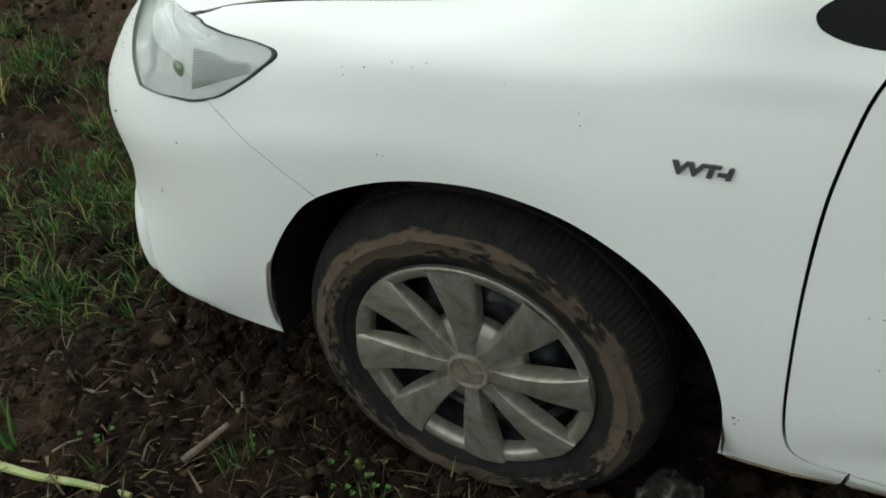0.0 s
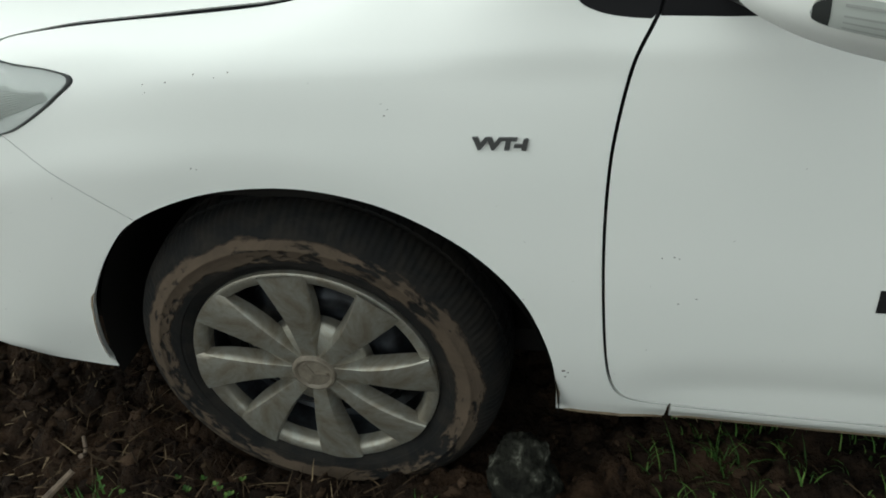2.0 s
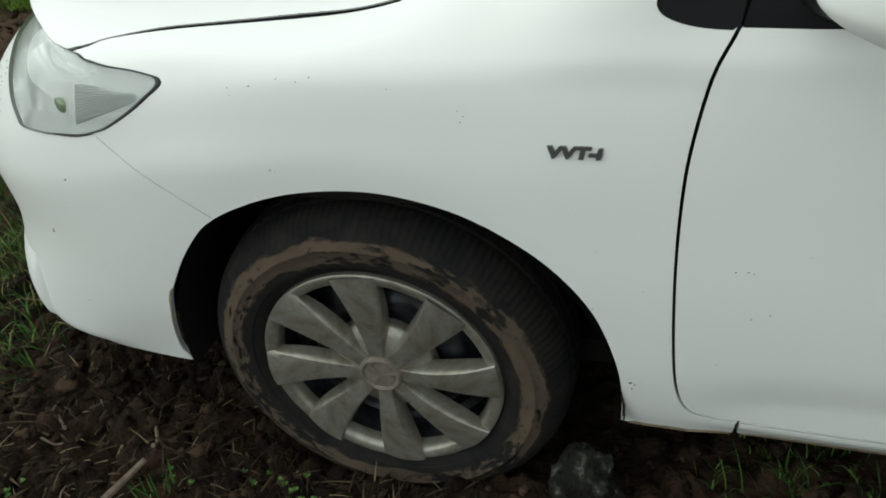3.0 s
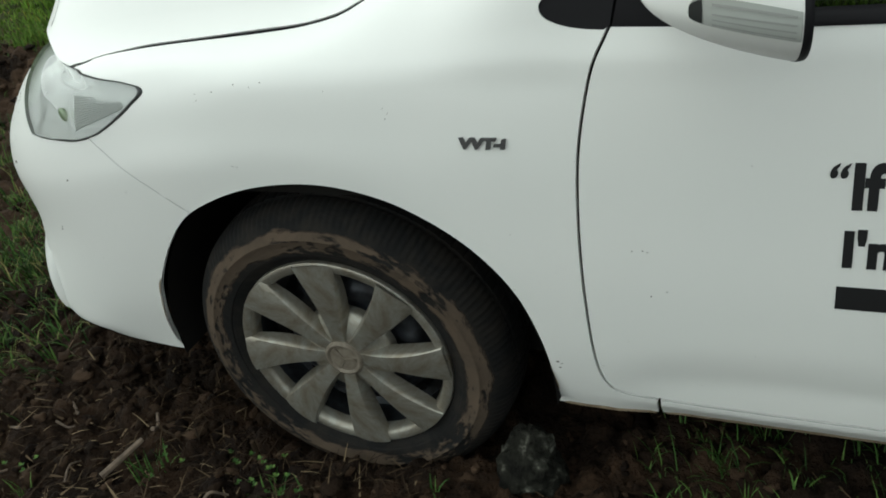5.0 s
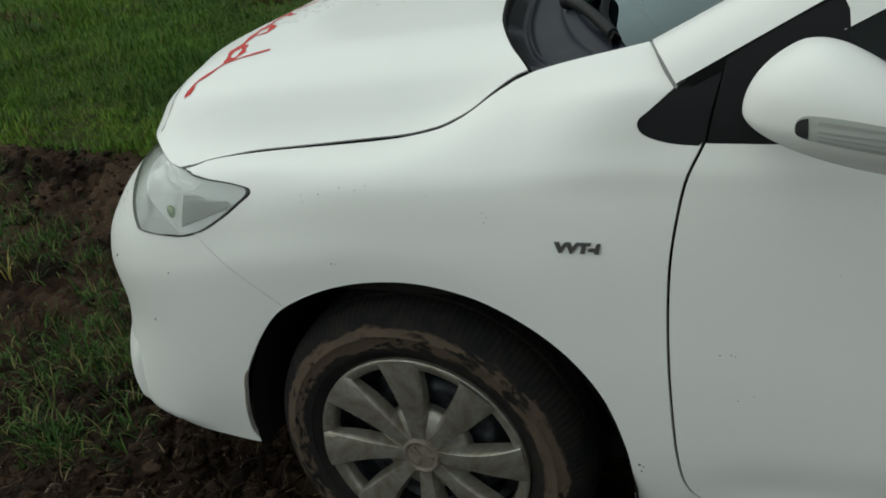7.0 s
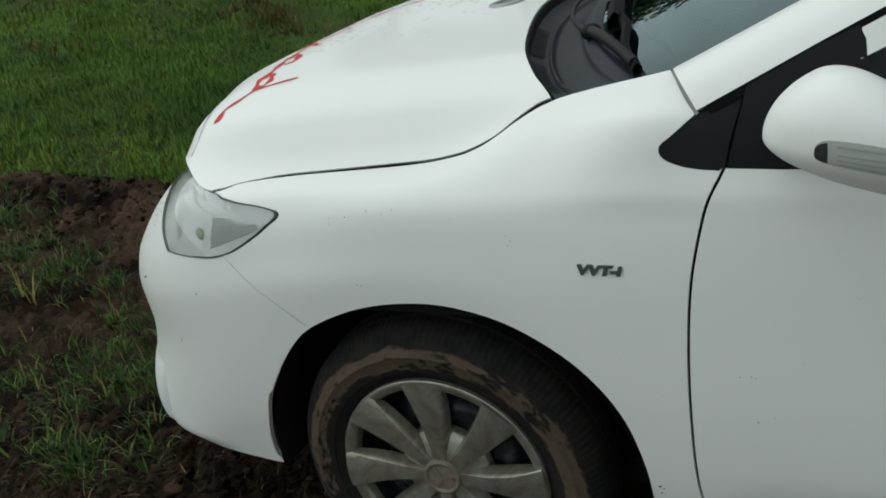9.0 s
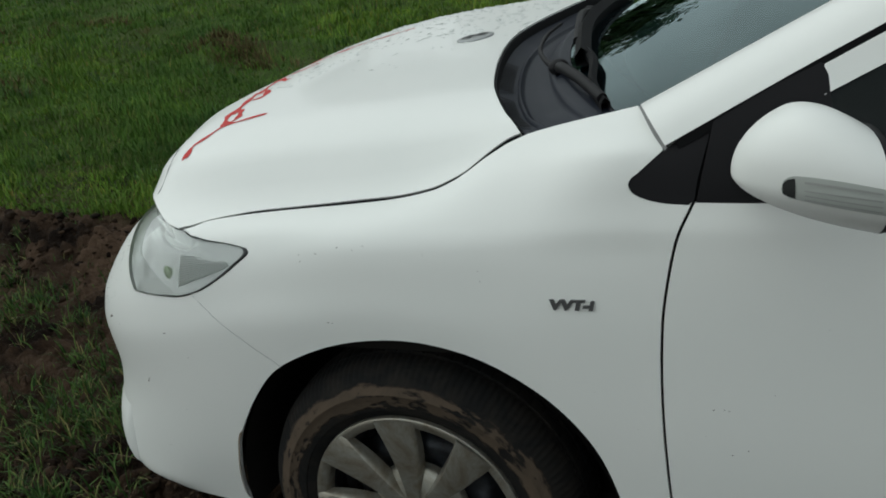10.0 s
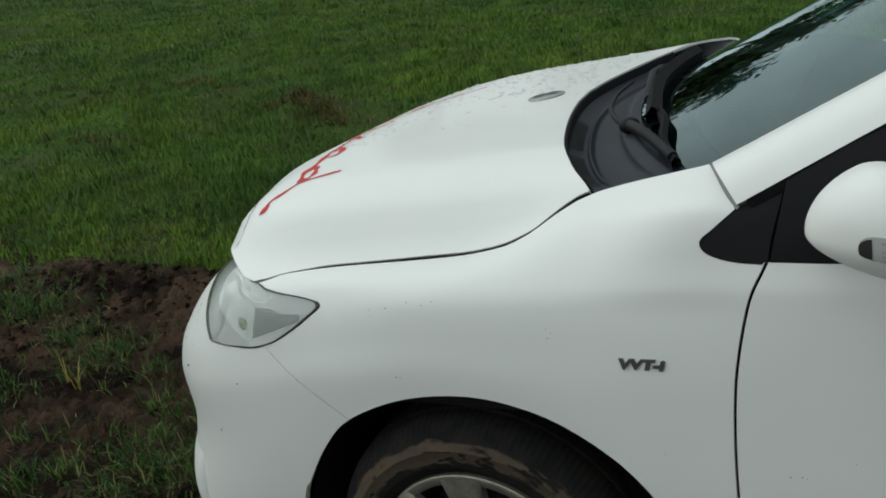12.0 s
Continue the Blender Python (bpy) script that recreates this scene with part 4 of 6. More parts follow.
# ---- ground ----
def ground_height(x, y, detail=True):
    near = 0.055 + 0.035 * (1 + math.tanh((x - 0.25) * 3))
    s = 0.95 * (-x - 1.15) + 0.35 * (y - 0.6)
    rise = 0.12 * (s if s > 10 else math.log(1 + math.exp(max(s, -10) * 3.0)) / 3.0)
    rise = 14.0 * math.tanh((rise + 0.04 * max(s - 14.0, 0.0)) / 14.0)
    side_rise = 0.045 * max(y - 0.2, 0) if y < 8 else 0.35
    z = near + rise + side_rise
    if detail:
        v = Vector((x, y, 0.3))
        z += 0.03 * noise.noise(v * 1.3) + 0.02 * noise.noise(v * 5.0)
        d = math.hypot(x, y)
        if -3.2 < x < 0.9 and -0.6 < y < 1.75:
            # churned crumbs with crevices between them
            w = v + Vector((noise.noise(v * 9), noise.noise(v * 9 + Vector((5, 0, 0))), 0)) * 0.03
            a = noise.voronoi(w * 15)[0]
            b = noise.voronoi(w * 36 + Vector((3, 1, 0)))[0]
            fade = min(1, (x + 3.2) * 2) * min(1, (1.75 - y) * 3)
            z += fade * (0.030 * min(1, (a[1] - a[0]) * 2.2) + 0.012 * min(1, (b[1] - b[0]) * 2.2) - 0.022)
        if d < 5:
            z += 0.016 * noise.noise(v * 13.0) + 0.012 * abs(noise.noise(v * 27.0)) + 0.006 * noise.noise(v * 60.0)
        else:
            z += 0.05 * noise.noise(v * 0.7) + 0.03 * noise.noise(v * 2.1)
        # the wheel's rut, the churned bank before the grass and an old heap further out
        z -= 0.09 * math.exp(-((x / 0.36) ** 2) - ((y - 0.16) / 0.14) ** 2)
        bank = math.exp(-(((x + 2.55) / 0.65) ** 2) - ((y - 1.42) / 0.20) ** 2)
        z += bank * (0.05 + 0.09 * abs(noise.noise(v * 6.0)) + 0.05 * abs(noise.noise(v * 15.0)))
        bank = math.exp(-(((x + 2.95) / 0.45) ** 2) - ((y - 0.95) / 0.22) ** 2)
        z += bank * (0.02 + 0.08 * abs(noise.noise(v * 7.0)))
        heap = math.exp(-((((x + 3.6) + 0.75 * (y - 4.40)) / 0.55) ** 2) - (((y - 4.40) - 0.4 * (x + 3.6)) / 0.25) ** 2)
        z += heap * (0.12 + 0.12 * abs(noise.noise(v * 4.0)))
    return z


def grass_line(x):
    """How far out the unbroken grass begins."""
    return 1.62 - 0.11 * abs(x + 2.3) + 0.16 * noise.noise(Vector((x * 2.2, 4.0, 0))) + 0.07 * noise.noise(Vector((x * 7, 1.0, 0)))


def graded(lo, hi, a, b, fine, grow):
    xs = list(np.arange(a, b, fine))
    step, x = fine, xs[-1]
    while x < hi:
        step *= grow
        x += step
        xs.append(x)
    step, x = fine, xs[0]
    while x > lo:
        step *= grow
        x -= step
        xs.insert(0, x)
    return xs


gx = graded(-400, 400, -2.9, 0.9, 0.012, 1.06)
gy = graded(-400, 400, -0.5, 1.5, 0.012, 1.06)
verts = [(x, y, ground_height(x, y)) for y in gy for x in gx]
nx = len(gx)
faces = [(j * nx + i, j * nx + i + 1, (j + 1) * nx + i + 1, (j + 1) * nx + i) for j in range(len(gy) - 1) for i in range(nx - 1)]
me = bpy.data.meshes.new("ground")
me.from_pydata(verts, [], faces)
me.polygons.foreach_set("use_smooth", [True] * len(faces))
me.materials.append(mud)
ground = tagged(new("ground", me), "dark churned mud running into a green field", "ground", kind="structure")

# ---- small parts of the car ----
def normal_of(fn, a, b, e=0.004):
    n = np.cross(fn(a + e, b) - fn(a - e, b), fn(a, b + e * 4) - fn(a, b - e * 4))
    return n / max(np.linalg.norm(n), 1e-12)


def side_z(u, z):
    return side(u, level(u, z))


def letters(text, size, bold, depth):
    """A flat mesh of built-in letters."""
    c = bpy.data.curves.new("letters", "FONT")
    c.body = text
    c.size = size
    c.offset = bold
    c.extrude = depth
    c.resolution_u = 3
    ob = bpy.data.objects.new("letters", c)
    scene.collection.objects.link(ob)
    dg = bpy.context.evaluated_depsgraph_get()
    me = bpy.data.meshes.new_from_object(ob.evaluated_get(dg))
    bpy.data.objects.remove(ob)
    bm = bmesh.new()
    bm.from_mesh(me)
    bpy.data.meshes.remove(me)
    return bm


def on_side(bm, u0, z0, width, height, shear=0.0, lift=0.0012):
    """Stretch a flat mesh to a width and height and lay it on the car's side."""
    xs = [v.co.x for v in bm.verts]
    ys = [v.co.y for v in bm.verts]
    x0, x1, y0, y1 = min(xs), max(xs), min(ys), max(ys)
    for v in bm.verts:
        b = (v.co.y - y0) / (y1 - y0) * height
        a = (v.co.x - x0) / (x1 - x0) * (width - shear * height) + shear * b
        u, z = u0 + a, z0 + b
        p = side_z(u, z)
        n = normal_of(side, u, level(u, z))
        v.co = p + n * (lift + v.co.z)
    bmesh.ops.recalc_face_normals(bm, faces=bm.faces[:])
    return bm


part("badge", on_side(letters("VVT-i", 0.02, 0.0013, 0.0016), 0.3075, 0.7335, 0.0735, 0.0165, 0.25, 0.002), badge_metal, car, "raised chrome badge lettering on the wing")

part("lettering", on_side(letters("\u201c", 0.09, 0.002, 0.0003), 0.777, 0.705, 0.024, 0.020, 0.2), ink, door_left, "black vinyl lettering")
part("lettering", on_side(letters("If I c", 0.09, 0.0035, 0.0003), 0.804, 0.6625, 0.115, 0.064), ink, door_left, "black vinyl lettering")
part("lettering", on_side(letters("I'm n", 0.09, 0.0035, 0.0003), 0.799, 0.581, 0.125, 0.056), ink, door_left, "black vinyl lettering")


def bar(u0, z0, u1, z1):
    return sheet(side_outline([(u0, z0), (u1, z0), (u1, z1), (u0, z1)]), 0.02, 0.1, side, 0.0, False, 0.001)


part("lettering_bar", bar(0.795, 0.516, 0.868, 0.552), ink, door_left, "plain black bar")
part("lettering_bar", bar(0.880, 0.516, 0.945, 0.552), ink, door_left, "plain black bar")


# red scrawl across the hood
def ribbon(points, width, fn, lift, ends=True):
    pts = spline(points, 8)
    n = len(pts)
    rows = []
    for i, p in enumerate(pts):
        t = pts[min(i + 1, n - 1)] - pts[max(i - 1, 0)]
        t = t / max(np.linalg.norm(t), 1e-9)
        q = np.array((-t[1], t[0]))
        w = width * (0.75 + 0.25 * math.sin(i * 0.55)) * (1.25 if i < 5 else 1)
        row = []
        for s in (-1, -0.5, 0, 0.5, 1):
            a = p + q * w * 0.5 * s
            row.append(fn(a[0], a[1]) + np.array((0, 0, lift)))
        rows.append(row)
    return smooth(grid_sheet(rows))


for stroke, w in (([(-0.518, 0.251), (-0.522, 0.289), (-0.498, 0.312), (-0.476, 0.349), (-0.445, 0.357), (-0.387, 0.381)], 0.017),
                  ([(-0.476, 0.349), (-0.50, 0.385), (-0.530, 0.445), (-0.512, 0.458), (-0.486, 0.420), (-0.468, 0.384), (-0.476, 0.352)], 0.017),
                  ([(-0.515, 0.425), (-0.540, 0.500), (-0.568, 0.572), (-0.590, 0.640), (-0.570, 0.650), (-0.535, 0.595), (-0.530, 0.560), (-0.548, 0.555)], 0.020),
                  ([(-0.575, 0.620), (-0.605, 0.710), (-0.630, 0.800), (-0.612, 0.860), (-0.580, 0.925)], 0.016),
                  ([(-0.625, 0.790), (-0.590, 0.760), (-0.570, 0.745)], 0.022),
                  ([(-0.640, 0.960), (-0.610, 1.030), (-0.570, 1.080)], 0.015),
                  ([(-0.600, 1.060), (-0.550, 1.130), (-0.490, 1.170), (-0.430, 1.230)], 0.015)):
    part("scrawl", ribbon(stroke, w, hood_point, 0.0008), red_paint, hood, "red hand-painted stroke")

# flared lip at the bumper's lower corner
rows = []
for u in np.linspace(-0.90, -0.715, 16):
    e = (u + 0.90) / 0.185
    row = []
    for k in range(11):
        q = k / 10
        v = 0.90 + 1.4 * q
        row.append(side(u, v) + normal_of(side, u, v) * (0.0005 + 0.014 * math.sin(math.pi * q) ** 0.8 * math.sin(math.pi * min(e * 0.55 + 0.0, 1.0)) ** 0.7))
    rows.append(row)
rows.append([side(-0.708, 0.90 + 0.14 * k) for k in range(11)])
part("bumper_lip", smooth(grid_sheet(rows), 50), paint, car, "white flared lip at the bumper's lower corner")

# thin gap across the hood's nose, above the bumper
nose = [(-0.590, 0.226), (-0.578, 0.240), (-0.571, 0.262), (-0.577, 0.295), (-0.60, 0.345), (-0.64, 0.43), (-0.69, 0.55), (-0.72, 0.70), (-0.73, 0.88)]
part("nose_gap", ribbon(nose, 0.0028, hood_point, 0.0006), gap_dark, hood, "thin dark panel gap")

# round badge near the hood's rear edge
bm = bmesh.new()
rows = []
for r, h in ((0.046, 0.0), (0.046, 0.0025), (0.043, 0.004), (0.03, 0.005), (0.001, 0.0055)):
    rows.append([hood_point(-0.103 + r * math.cos(a), 0.886 + r * math.sin(a)) + np.array((0, 0, h)) for a in np.linspace(0, 2 * math.pi, 36, endpoint=False)])
hood_badge = part("hood_badge", smooth(grid_sheet(rows, True)), badge_grey, hood, "round grey badge with plain dark marks")
for x0, x1, y0, y1 in ((-0.030, -0.004, -0.020, -0.012), (-0.030, 0.026, -0.004, 0.004), (0.0, 0.028, 0.012, 0.020), (-0.026, -0.010, 0.012, 0.018)):
    rows = [[hood_point(-0.103 + x, 0.886 + y) + np.array((0, 0, 0.0062)) for y in (y0, y1)] for x in (x0, x1)]
    part("badge_mark", grid_sheet(rows), ink, hood_badge)

# rain drops on the hood and on the bumper's shoulder
rng = np.random.RandomState(5)
bm = bmesh.new()
for k in range(760):
    x, y = rng.uniform(-0.62, 0.02), rng.uniform(0.62, 1.55)
    if y < 0.95 and x > -0.45 and rng.rand() < 0.9:
        continue
    r = rng.uniform(0.0025, 0.0080)
    n = normal_of(hood_point, x, y)
    m = Matrix.Translation(hood_point(x, y) - n * r * 0.1) @ Vector(n).to_track_quat("Z", "Y").to_matrix().to_4x4() @ Matrix.Diagonal((r, r, r * 0.55, 1))
    bmesh.ops.create_icosphere(bm, subdivisions=1, radius=1.0, matrix=m)
tagged(part("rain_drops", smooth(bm, 180), water, hood, "clear rain drops"), kind="stuff")
bm = bmesh.new()
for k in range(160):
    u, v = rng.uniform(-0.86, -0.66), rng.uniform(5.0, 7.8)
    r = rng.uniform(0.0008, 0.0022)
    n = normal_of(side, u, v)
    m = Matrix.Translation(side(u, v) + n * (0.003 if u > -0.70 and v > 6.2 else 0.0)) @ Vector(n).to_track_quat("Z", "Y").to_matrix().to_4x4() @ Matrix.Diagonal((r, r, r * 0.35, 1))
    bmesh.ops.create_icosphere(bm, subdivisions=1, radius=1.0, matrix=m)
tagged(part("rain_drops", smooth(bm, 180), water, lamp_left, "clear rain drops"), kind="stuff")

# mud flecks and scuffs on the paint
bm = bmesh.new()
flecks = [(-0.084, 0.6965, 0.0022), (-0.076, 0.6955, 0.0016), (-0.13, 0.81, 0.0016), (-0.128, 0.80, 0.0014), (0.20, 0.79, 0.0014), (0.202, 0.775, 0.0016), (0.408, 0.355, 0.0040), (0.414, 0.352, 0.0025),
          (0.36, 0.50, 0.0013), (0.555, 0.586, 0.0018), (0.561, 0.584, 0.0015), (0.585, 0.52, 0.0016), (-0.05, 0.825, 0.002), (0.0, 0.828, 0.0018), (-0.02, 0.822, 0.0013), (-0.33, 0.64, 0.0012), (-0.678, 0.652, 0.0055), (-0.465, 0.655, 0.0030), (-0.57, 0.532, 0.0034), (-0.566, 0.538, 0.0022), (-0.094, 0.814, 0.0022), (0.207, 0.783, 0.0012), (0.540, 0.584, 0.0018), (0.563, 0.510, 0.0018), (0.410, 0.341, 0.0030)]
for k in range(46):
    flecks.append((rng.uniform(-0.66, 1.3), rng.uniform(0.30, 0.82), rng.uniform(0.0005, 0.0012)))
for u, z, r in flecks:
    r *= 0.6
    if math.hypot(u, z - 0.29) < 0.40:
        continue
    p, n = side_z(u, z), normal_of(side, u, level(u, z))
    t = Vector((1, 0, 0.3)).normalized()
    b = Vector(n).cross(t)
    bm.faces.new([bm.verts.new(Vector(p + n * 0.0006) + t * r * math.cos(a) * rng.uniform(0.7, 1.5) + b * r * math.sin(a) * rng.uniform(0.6, 1.0)) for a in np.linspace(0, 2 * math.pi, 9, endpoint=False)])
tagged(part("mud_flecks", bm, fleck_mud, car, "small dry mud flecks"), kind="stuff")


def mud_edge(line, width, seed, name="mud_smear"):
    """Dried mud along a panel's lower edge, of uneven width."""
    rows = []
    g = np.random.RandomState(seed)
    for i, (u, z) in enumerate(line):
        w = width * (0.35 + 0.65 * abs(noise.noise(Vector((u * 23, z * 23, seed))))) * (1 if 0 < i < len(line) - 1 else 0.1)
        t = np.array(line[min(i + 1, len(line) - 1)]) - np.array(line[max(i - 1, 0)])
        t = t / np.linalg.norm(t)
        q = np.array((-t[1], t[0]))
        row = []
        for s in (0.0, 0.5, 1.0):
            a = np.array((u, z)) + q * w * s
            v = max(level(a[0], a[1]), 0.02)
            row.append(side(a[0], v) + normal_of(side, a[0], v) * (0.0022 * (1 - s) + 0.0004))
        rows.append(row)
    return part(name, smooth(grid_sheet(rows)), dry_mud, car, "brown mud along the panel edge")


mud_edge([tuple(p) for p in ARCH[0:16]], 0.010, 3)
mud_edge([(0.386 - 0.0, 0.238 + 0.0), (0.392, 0.262), (0.394, 0.29), (0.394, 0.33)][::-1], 0.008, 5)
mud_edge([(u, 0.238) for u in np.linspace(0.40, 0.55, 16)], 0.010, 8)
mud_edge([(u, 0.2365) for u in np.linspace(0.565, 2.1, 70)], 0.010, 9)

# seam at the foot of the windscreen pillar
rows = []
for t in np.linspace(0, 1, 16):
    u, v = 0.437 + 0.052 * t, 8.97 - 0.90 * t
    rows.append([side(u + d, v + d * 20) + normal_of(side, u, v) * 0.0010 for d in (-0.0016, 0.0, 0.0016)])
part("pillar_seam", smooth(grid_sheet(rows)), seam_grey, car, "grey sealed seam")

# cowl: dark ribbed panel between hood and windscreen
def cowl_point(s, w):
    rear = [np.array(p) for p in rear_line]
    both = rear + [np.array((x, 1.76 - y)) for x, y in reversed(rear)][1:]
    k = w * (len(both) - 1)
    i = min(int(k), len(both) - 2)
    h = both[i] * (1 - (k - i)) + both[i + 1] * (k - i)
    a = hood_point(h[0], h[1]) + np.array((-0.012, 0, -0.012))
    b = windscreen_point(0.02, w) + np.array((0.0, 0.0, -0.008))
    sag = -0.030 * math.sin(math.pi * min(s * 1.15, 1.0)) * min(1.0, 8 * w, 8 * (1 - w))
    if 0.32 < s < 0.40:
        sag += 0.007 * math.sin(math.pi * (s - 0.32) / 0.08)
    if s > 0.72:
        sag += 0.010 * min((s - 0.72) / 0.04, 1.0)
    sag -= 0.06 * max(0.0, (w - 0.70) / 0.30)
    return a + (b - a) * s + np.array((0, 0, sag))


bm = grid_sheet([[cowl_point(s, w) for w in np.linspace(0, 1, 61)] for s in np.linspace(0, 1, 51)])
bmesh.ops.recalc_face_normals(bm, faces=bm.faces[:])
cowl = part("cowl_panel", smooth(bm, 60), cowl_plastic, car, "dark grey plastic panel below the windscreen")
for w0, w1 in ((0.05, 0.20), (0.24, 0.36)):
    bm = bmesh.new()
    n = 26
    for i in range(n):
        w = w0 + (w1 - w0) * i / n
        pts = [cowl_point(s, q) + np.array((0, 0, 0.003)) for s, q in ((0.10, w), (0.10, w + (w1 - w0) / n * 0.5), (0.28, w + (w1 - w0) / n * 0.5), (0.28, w))]
        bm.faces.new([bm.verts.new(p) for p in pts])
    part("cowl_grille", bm, gap_dark, cowl, "black slatted air intake")
rows = []
for w in np.linspace(0.0, 0.74, 46):
    rear = rear_line + [(x, 1.76 - y) for x, y in reversed(rear_line)][1:]
    k = w * (len(rear) - 1)
    i = min(int(k), len(rear) - 2)
    h0, h1 = np.array(rear[i]), np.array(rear[i + 1])
    t = (h1 - h0) / np.linalg.norm(h1 - h0)
    h, o = h0 + (h1 - h0) * (k - i), np.array((t[1], -t[0]))
    row = []
    for off, dz in ((-0.004, -0.010), (0.0, -0.004), (0.004, -0.003), (0.006, -0.006), (0.007, -0.024)):
        q = h + o * off
        row.append(hood_point(q[0], q[1]) + np.array((0, 0, dz)))
    rows.append(row)
part("hood_seal", smooth(grid_sheet(rows)), gap_dark, car, "black rubber seal")
# dark printed band along the foot of the glass
rows = [[windscreen_point(s, w) + np.array((0.004, 0, -0.007)) for w in np.linspace(0, 0.9, 46)] for s in (0.0, 0.03, 0.06, 0.085)]
part("glass_band", smooth(grid_sheet(rows)), cowl_plastic, screen, "dark printed band")


# wipers
def wiper(arm, blade, hose=None, tall=1.0):
    w = part("wiper", tube(spline(arm, 6), 0.011, 10, 0.8), black_plastic, car, "black windscreen wiper")
    rows = []
    for p in spline(blade, 6):
        p = np.array(p)
        rows.append([p + np.array((dx * tall, 0, dz * (tall if dz > 0 else 1))) for dx, dz in ((-0.006, -0.010), (-0.007, 0.003), (0.0, 0.012), (0.009, 0.005), (0.006, -0.010))])
    bm = grid_sheet(rows, True)
    bmesh.ops.recalc_face_normals(bm, faces=bm.faces[:])
    part("blade", smooth(bm, 30), gap_dark, w)
    bm = bmesh.new()
    bmesh.ops.create_uvsphere(bm, u_segments=14, v_segments=8, radius=0.02)
    for v in bm.verts:
        v.co = Vector(arm[0]) + Vector((v.co.x, v.co.y, v.co.z * 0.8))
    part("pivot_cap", smooth(bm), black_plastic, w)
    if hose:
        part("arm_spring", tube(spline(hose, 6), 0.006, 8, 0.6), black_plastic, w)
    return w


def on_screen(s, w, lift=0.014):
    return windscreen_point(s, w) + np.array((-0.45, -0.1, 0.85)) * lift


wiper([on_screen(0.0, 0.215, 0.02), on_screen(0.01, 0.17, 0.028), on_screen(0.02, 0.11, 0.026), on_screen(0.02, 0.04, 0.02)],
      [on_screen(0.06, 0.24), on_screen(0.06, 0.17), on_screen(0.03, 0.10), on_screen(0.015, 0.03)],
      [on_screen(0.0, 0.20, 0.02), on_screen(-0.02, 0.26, 0.025), on_screen(-0.035, 0.34, 0.03), on_screen(-0.05, 0.46, 0.03), on_screen(-0.06, 0.56, 0.03)])
wiper([on_screen(-0.02, 0.62, 0.02), on_screen(0.02, 0.52, 0.028), on_screen(0.05, 0.40, 0.026), on_screen(0.05, 0.30, 0.02)],
      [on_screen(0.06, 0.64), on_screen(0.065, 0.52), on_screen(0.06, 0.38), on_screen(0.045, 0.205)], None, 2.0)

# inside: dashboard, seats and steering wheel, seen darkly through the glass
rows = [[windscreen_point(0.03 + 0.25 * s, w) + np.array((0.10 + 0.45 * s, 0, -0.03 - 0.17 * s - 0.04 * math.sin(math.pi * s))) for w in np.linspace(0.02, 0.98, 20)] for s in np.linspace(0, 1, 10)]
part("dashboard", smooth(grid_sheet(rows)), interior, car, "dark dashboard")
for y in (0.50, 1.26):
    c = np.array((1.35, y, 0.62 + math.tan(LEAN) * y))
    bm = bmesh.new()
    bmesh.ops.create_cube(bm, size=1)
    for v in bm.verts:
        v.co = Vector(c) + Vector((v.co.x * 0.14 + v.co.z * 0.16, v.co.y * 0.46, v.co.z * 0.66 + 0.1))
    bmesh.ops.bevel(bm, geom=bm.edges[:] + bm.verts[:], offset=0.05, segments=3, affect="EDGES")
    part("seat", smooth(bm), interior, car)
bm = bmesh.new()
rows = [[(0.98 + 0.02 * math.cos(b) + (0.18 + 0.016 * math.cos(b)) * math.sin(a) * 0.35, 1.26 + (0.18 + 0.016 * math.cos(b)) * math.cos(a), 0.98 + (0.18 + 0.016 * math.cos(b)) * math.sin(a)) for b in np.linspace(0, 2 * math.pi, 8, endpoint=False)] for a in np.linspace(0, 2 * math.pi, 41)]
part("steering_wheel", smooth(grid_sheet(rows, True)), interior, car)
bm = bmesh.new()
vs = box(bm, (-0.75, 0.22, 0.19), (3.35, 1.6, 0.24))
for v in vs:
    v.co.z += math.tan(LEAN) * v.co.y
part("underbody", bm, liner, car)
bm = bmesh.new()
vs = box(bm, (0.42, 0.12, 0.24), (0.47, 1.66, 0.93))
for v in vs:
    v.co.z += math.tan(LEAN) * v.co.y
part("bulkhead", bm, interior, car)

# door mirror: rounded shell with a dark rim, a clear side lamp let into it, and a foot
MIRROR_C = Vector((0.673, -0.085, 0.965))


def mirror_point(t, a):
    """t from the rounded front (0) to the flat rear (1), a round it."""
    g = (1 - (1 - t) ** 2.1) ** 0.55 if t > 0 else 0.0
    c, s = math.cos(a), math.sin(a)
    sc = abs(c) ** 0.86 * (1 if c > 0 else -1)
    ss = abs(s) ** 0.90 * (1 if s > 0 else -1)
    x = -0.085 + 0.140 * t
    y = sc * 0.095 * g
    up, down = 0.093 - 0.050 * max(t - 0.45, 0) ** 1.4 * 1.6, 0.048 + 0.009 * t
    z = (up if ss > 0 else down) * ss * g
    return Vector((x - 0.22 * y, y, z - 0.08 * y - 0.010 * t * t + 0.003)) + MIRROR_C


rows = [[mirror_point(t, a) for a in np.linspace(0, 2 * math.pi, 48, endpoint=False)] for t in np.linspace(0, 1, 36) ** 2]
bm = grid_sheet(rows, True)
bmesh.ops.remove_doubles(bm, verts=bm.verts[:], dist=1e-5)
bmesh.ops.recalc_face_normals(bm, faces=bm.faces[:])
mirror_ob = part("door_mirror", smooth(bm), paint, door_left, "white door mirror with a clear side lamp")
rows = []
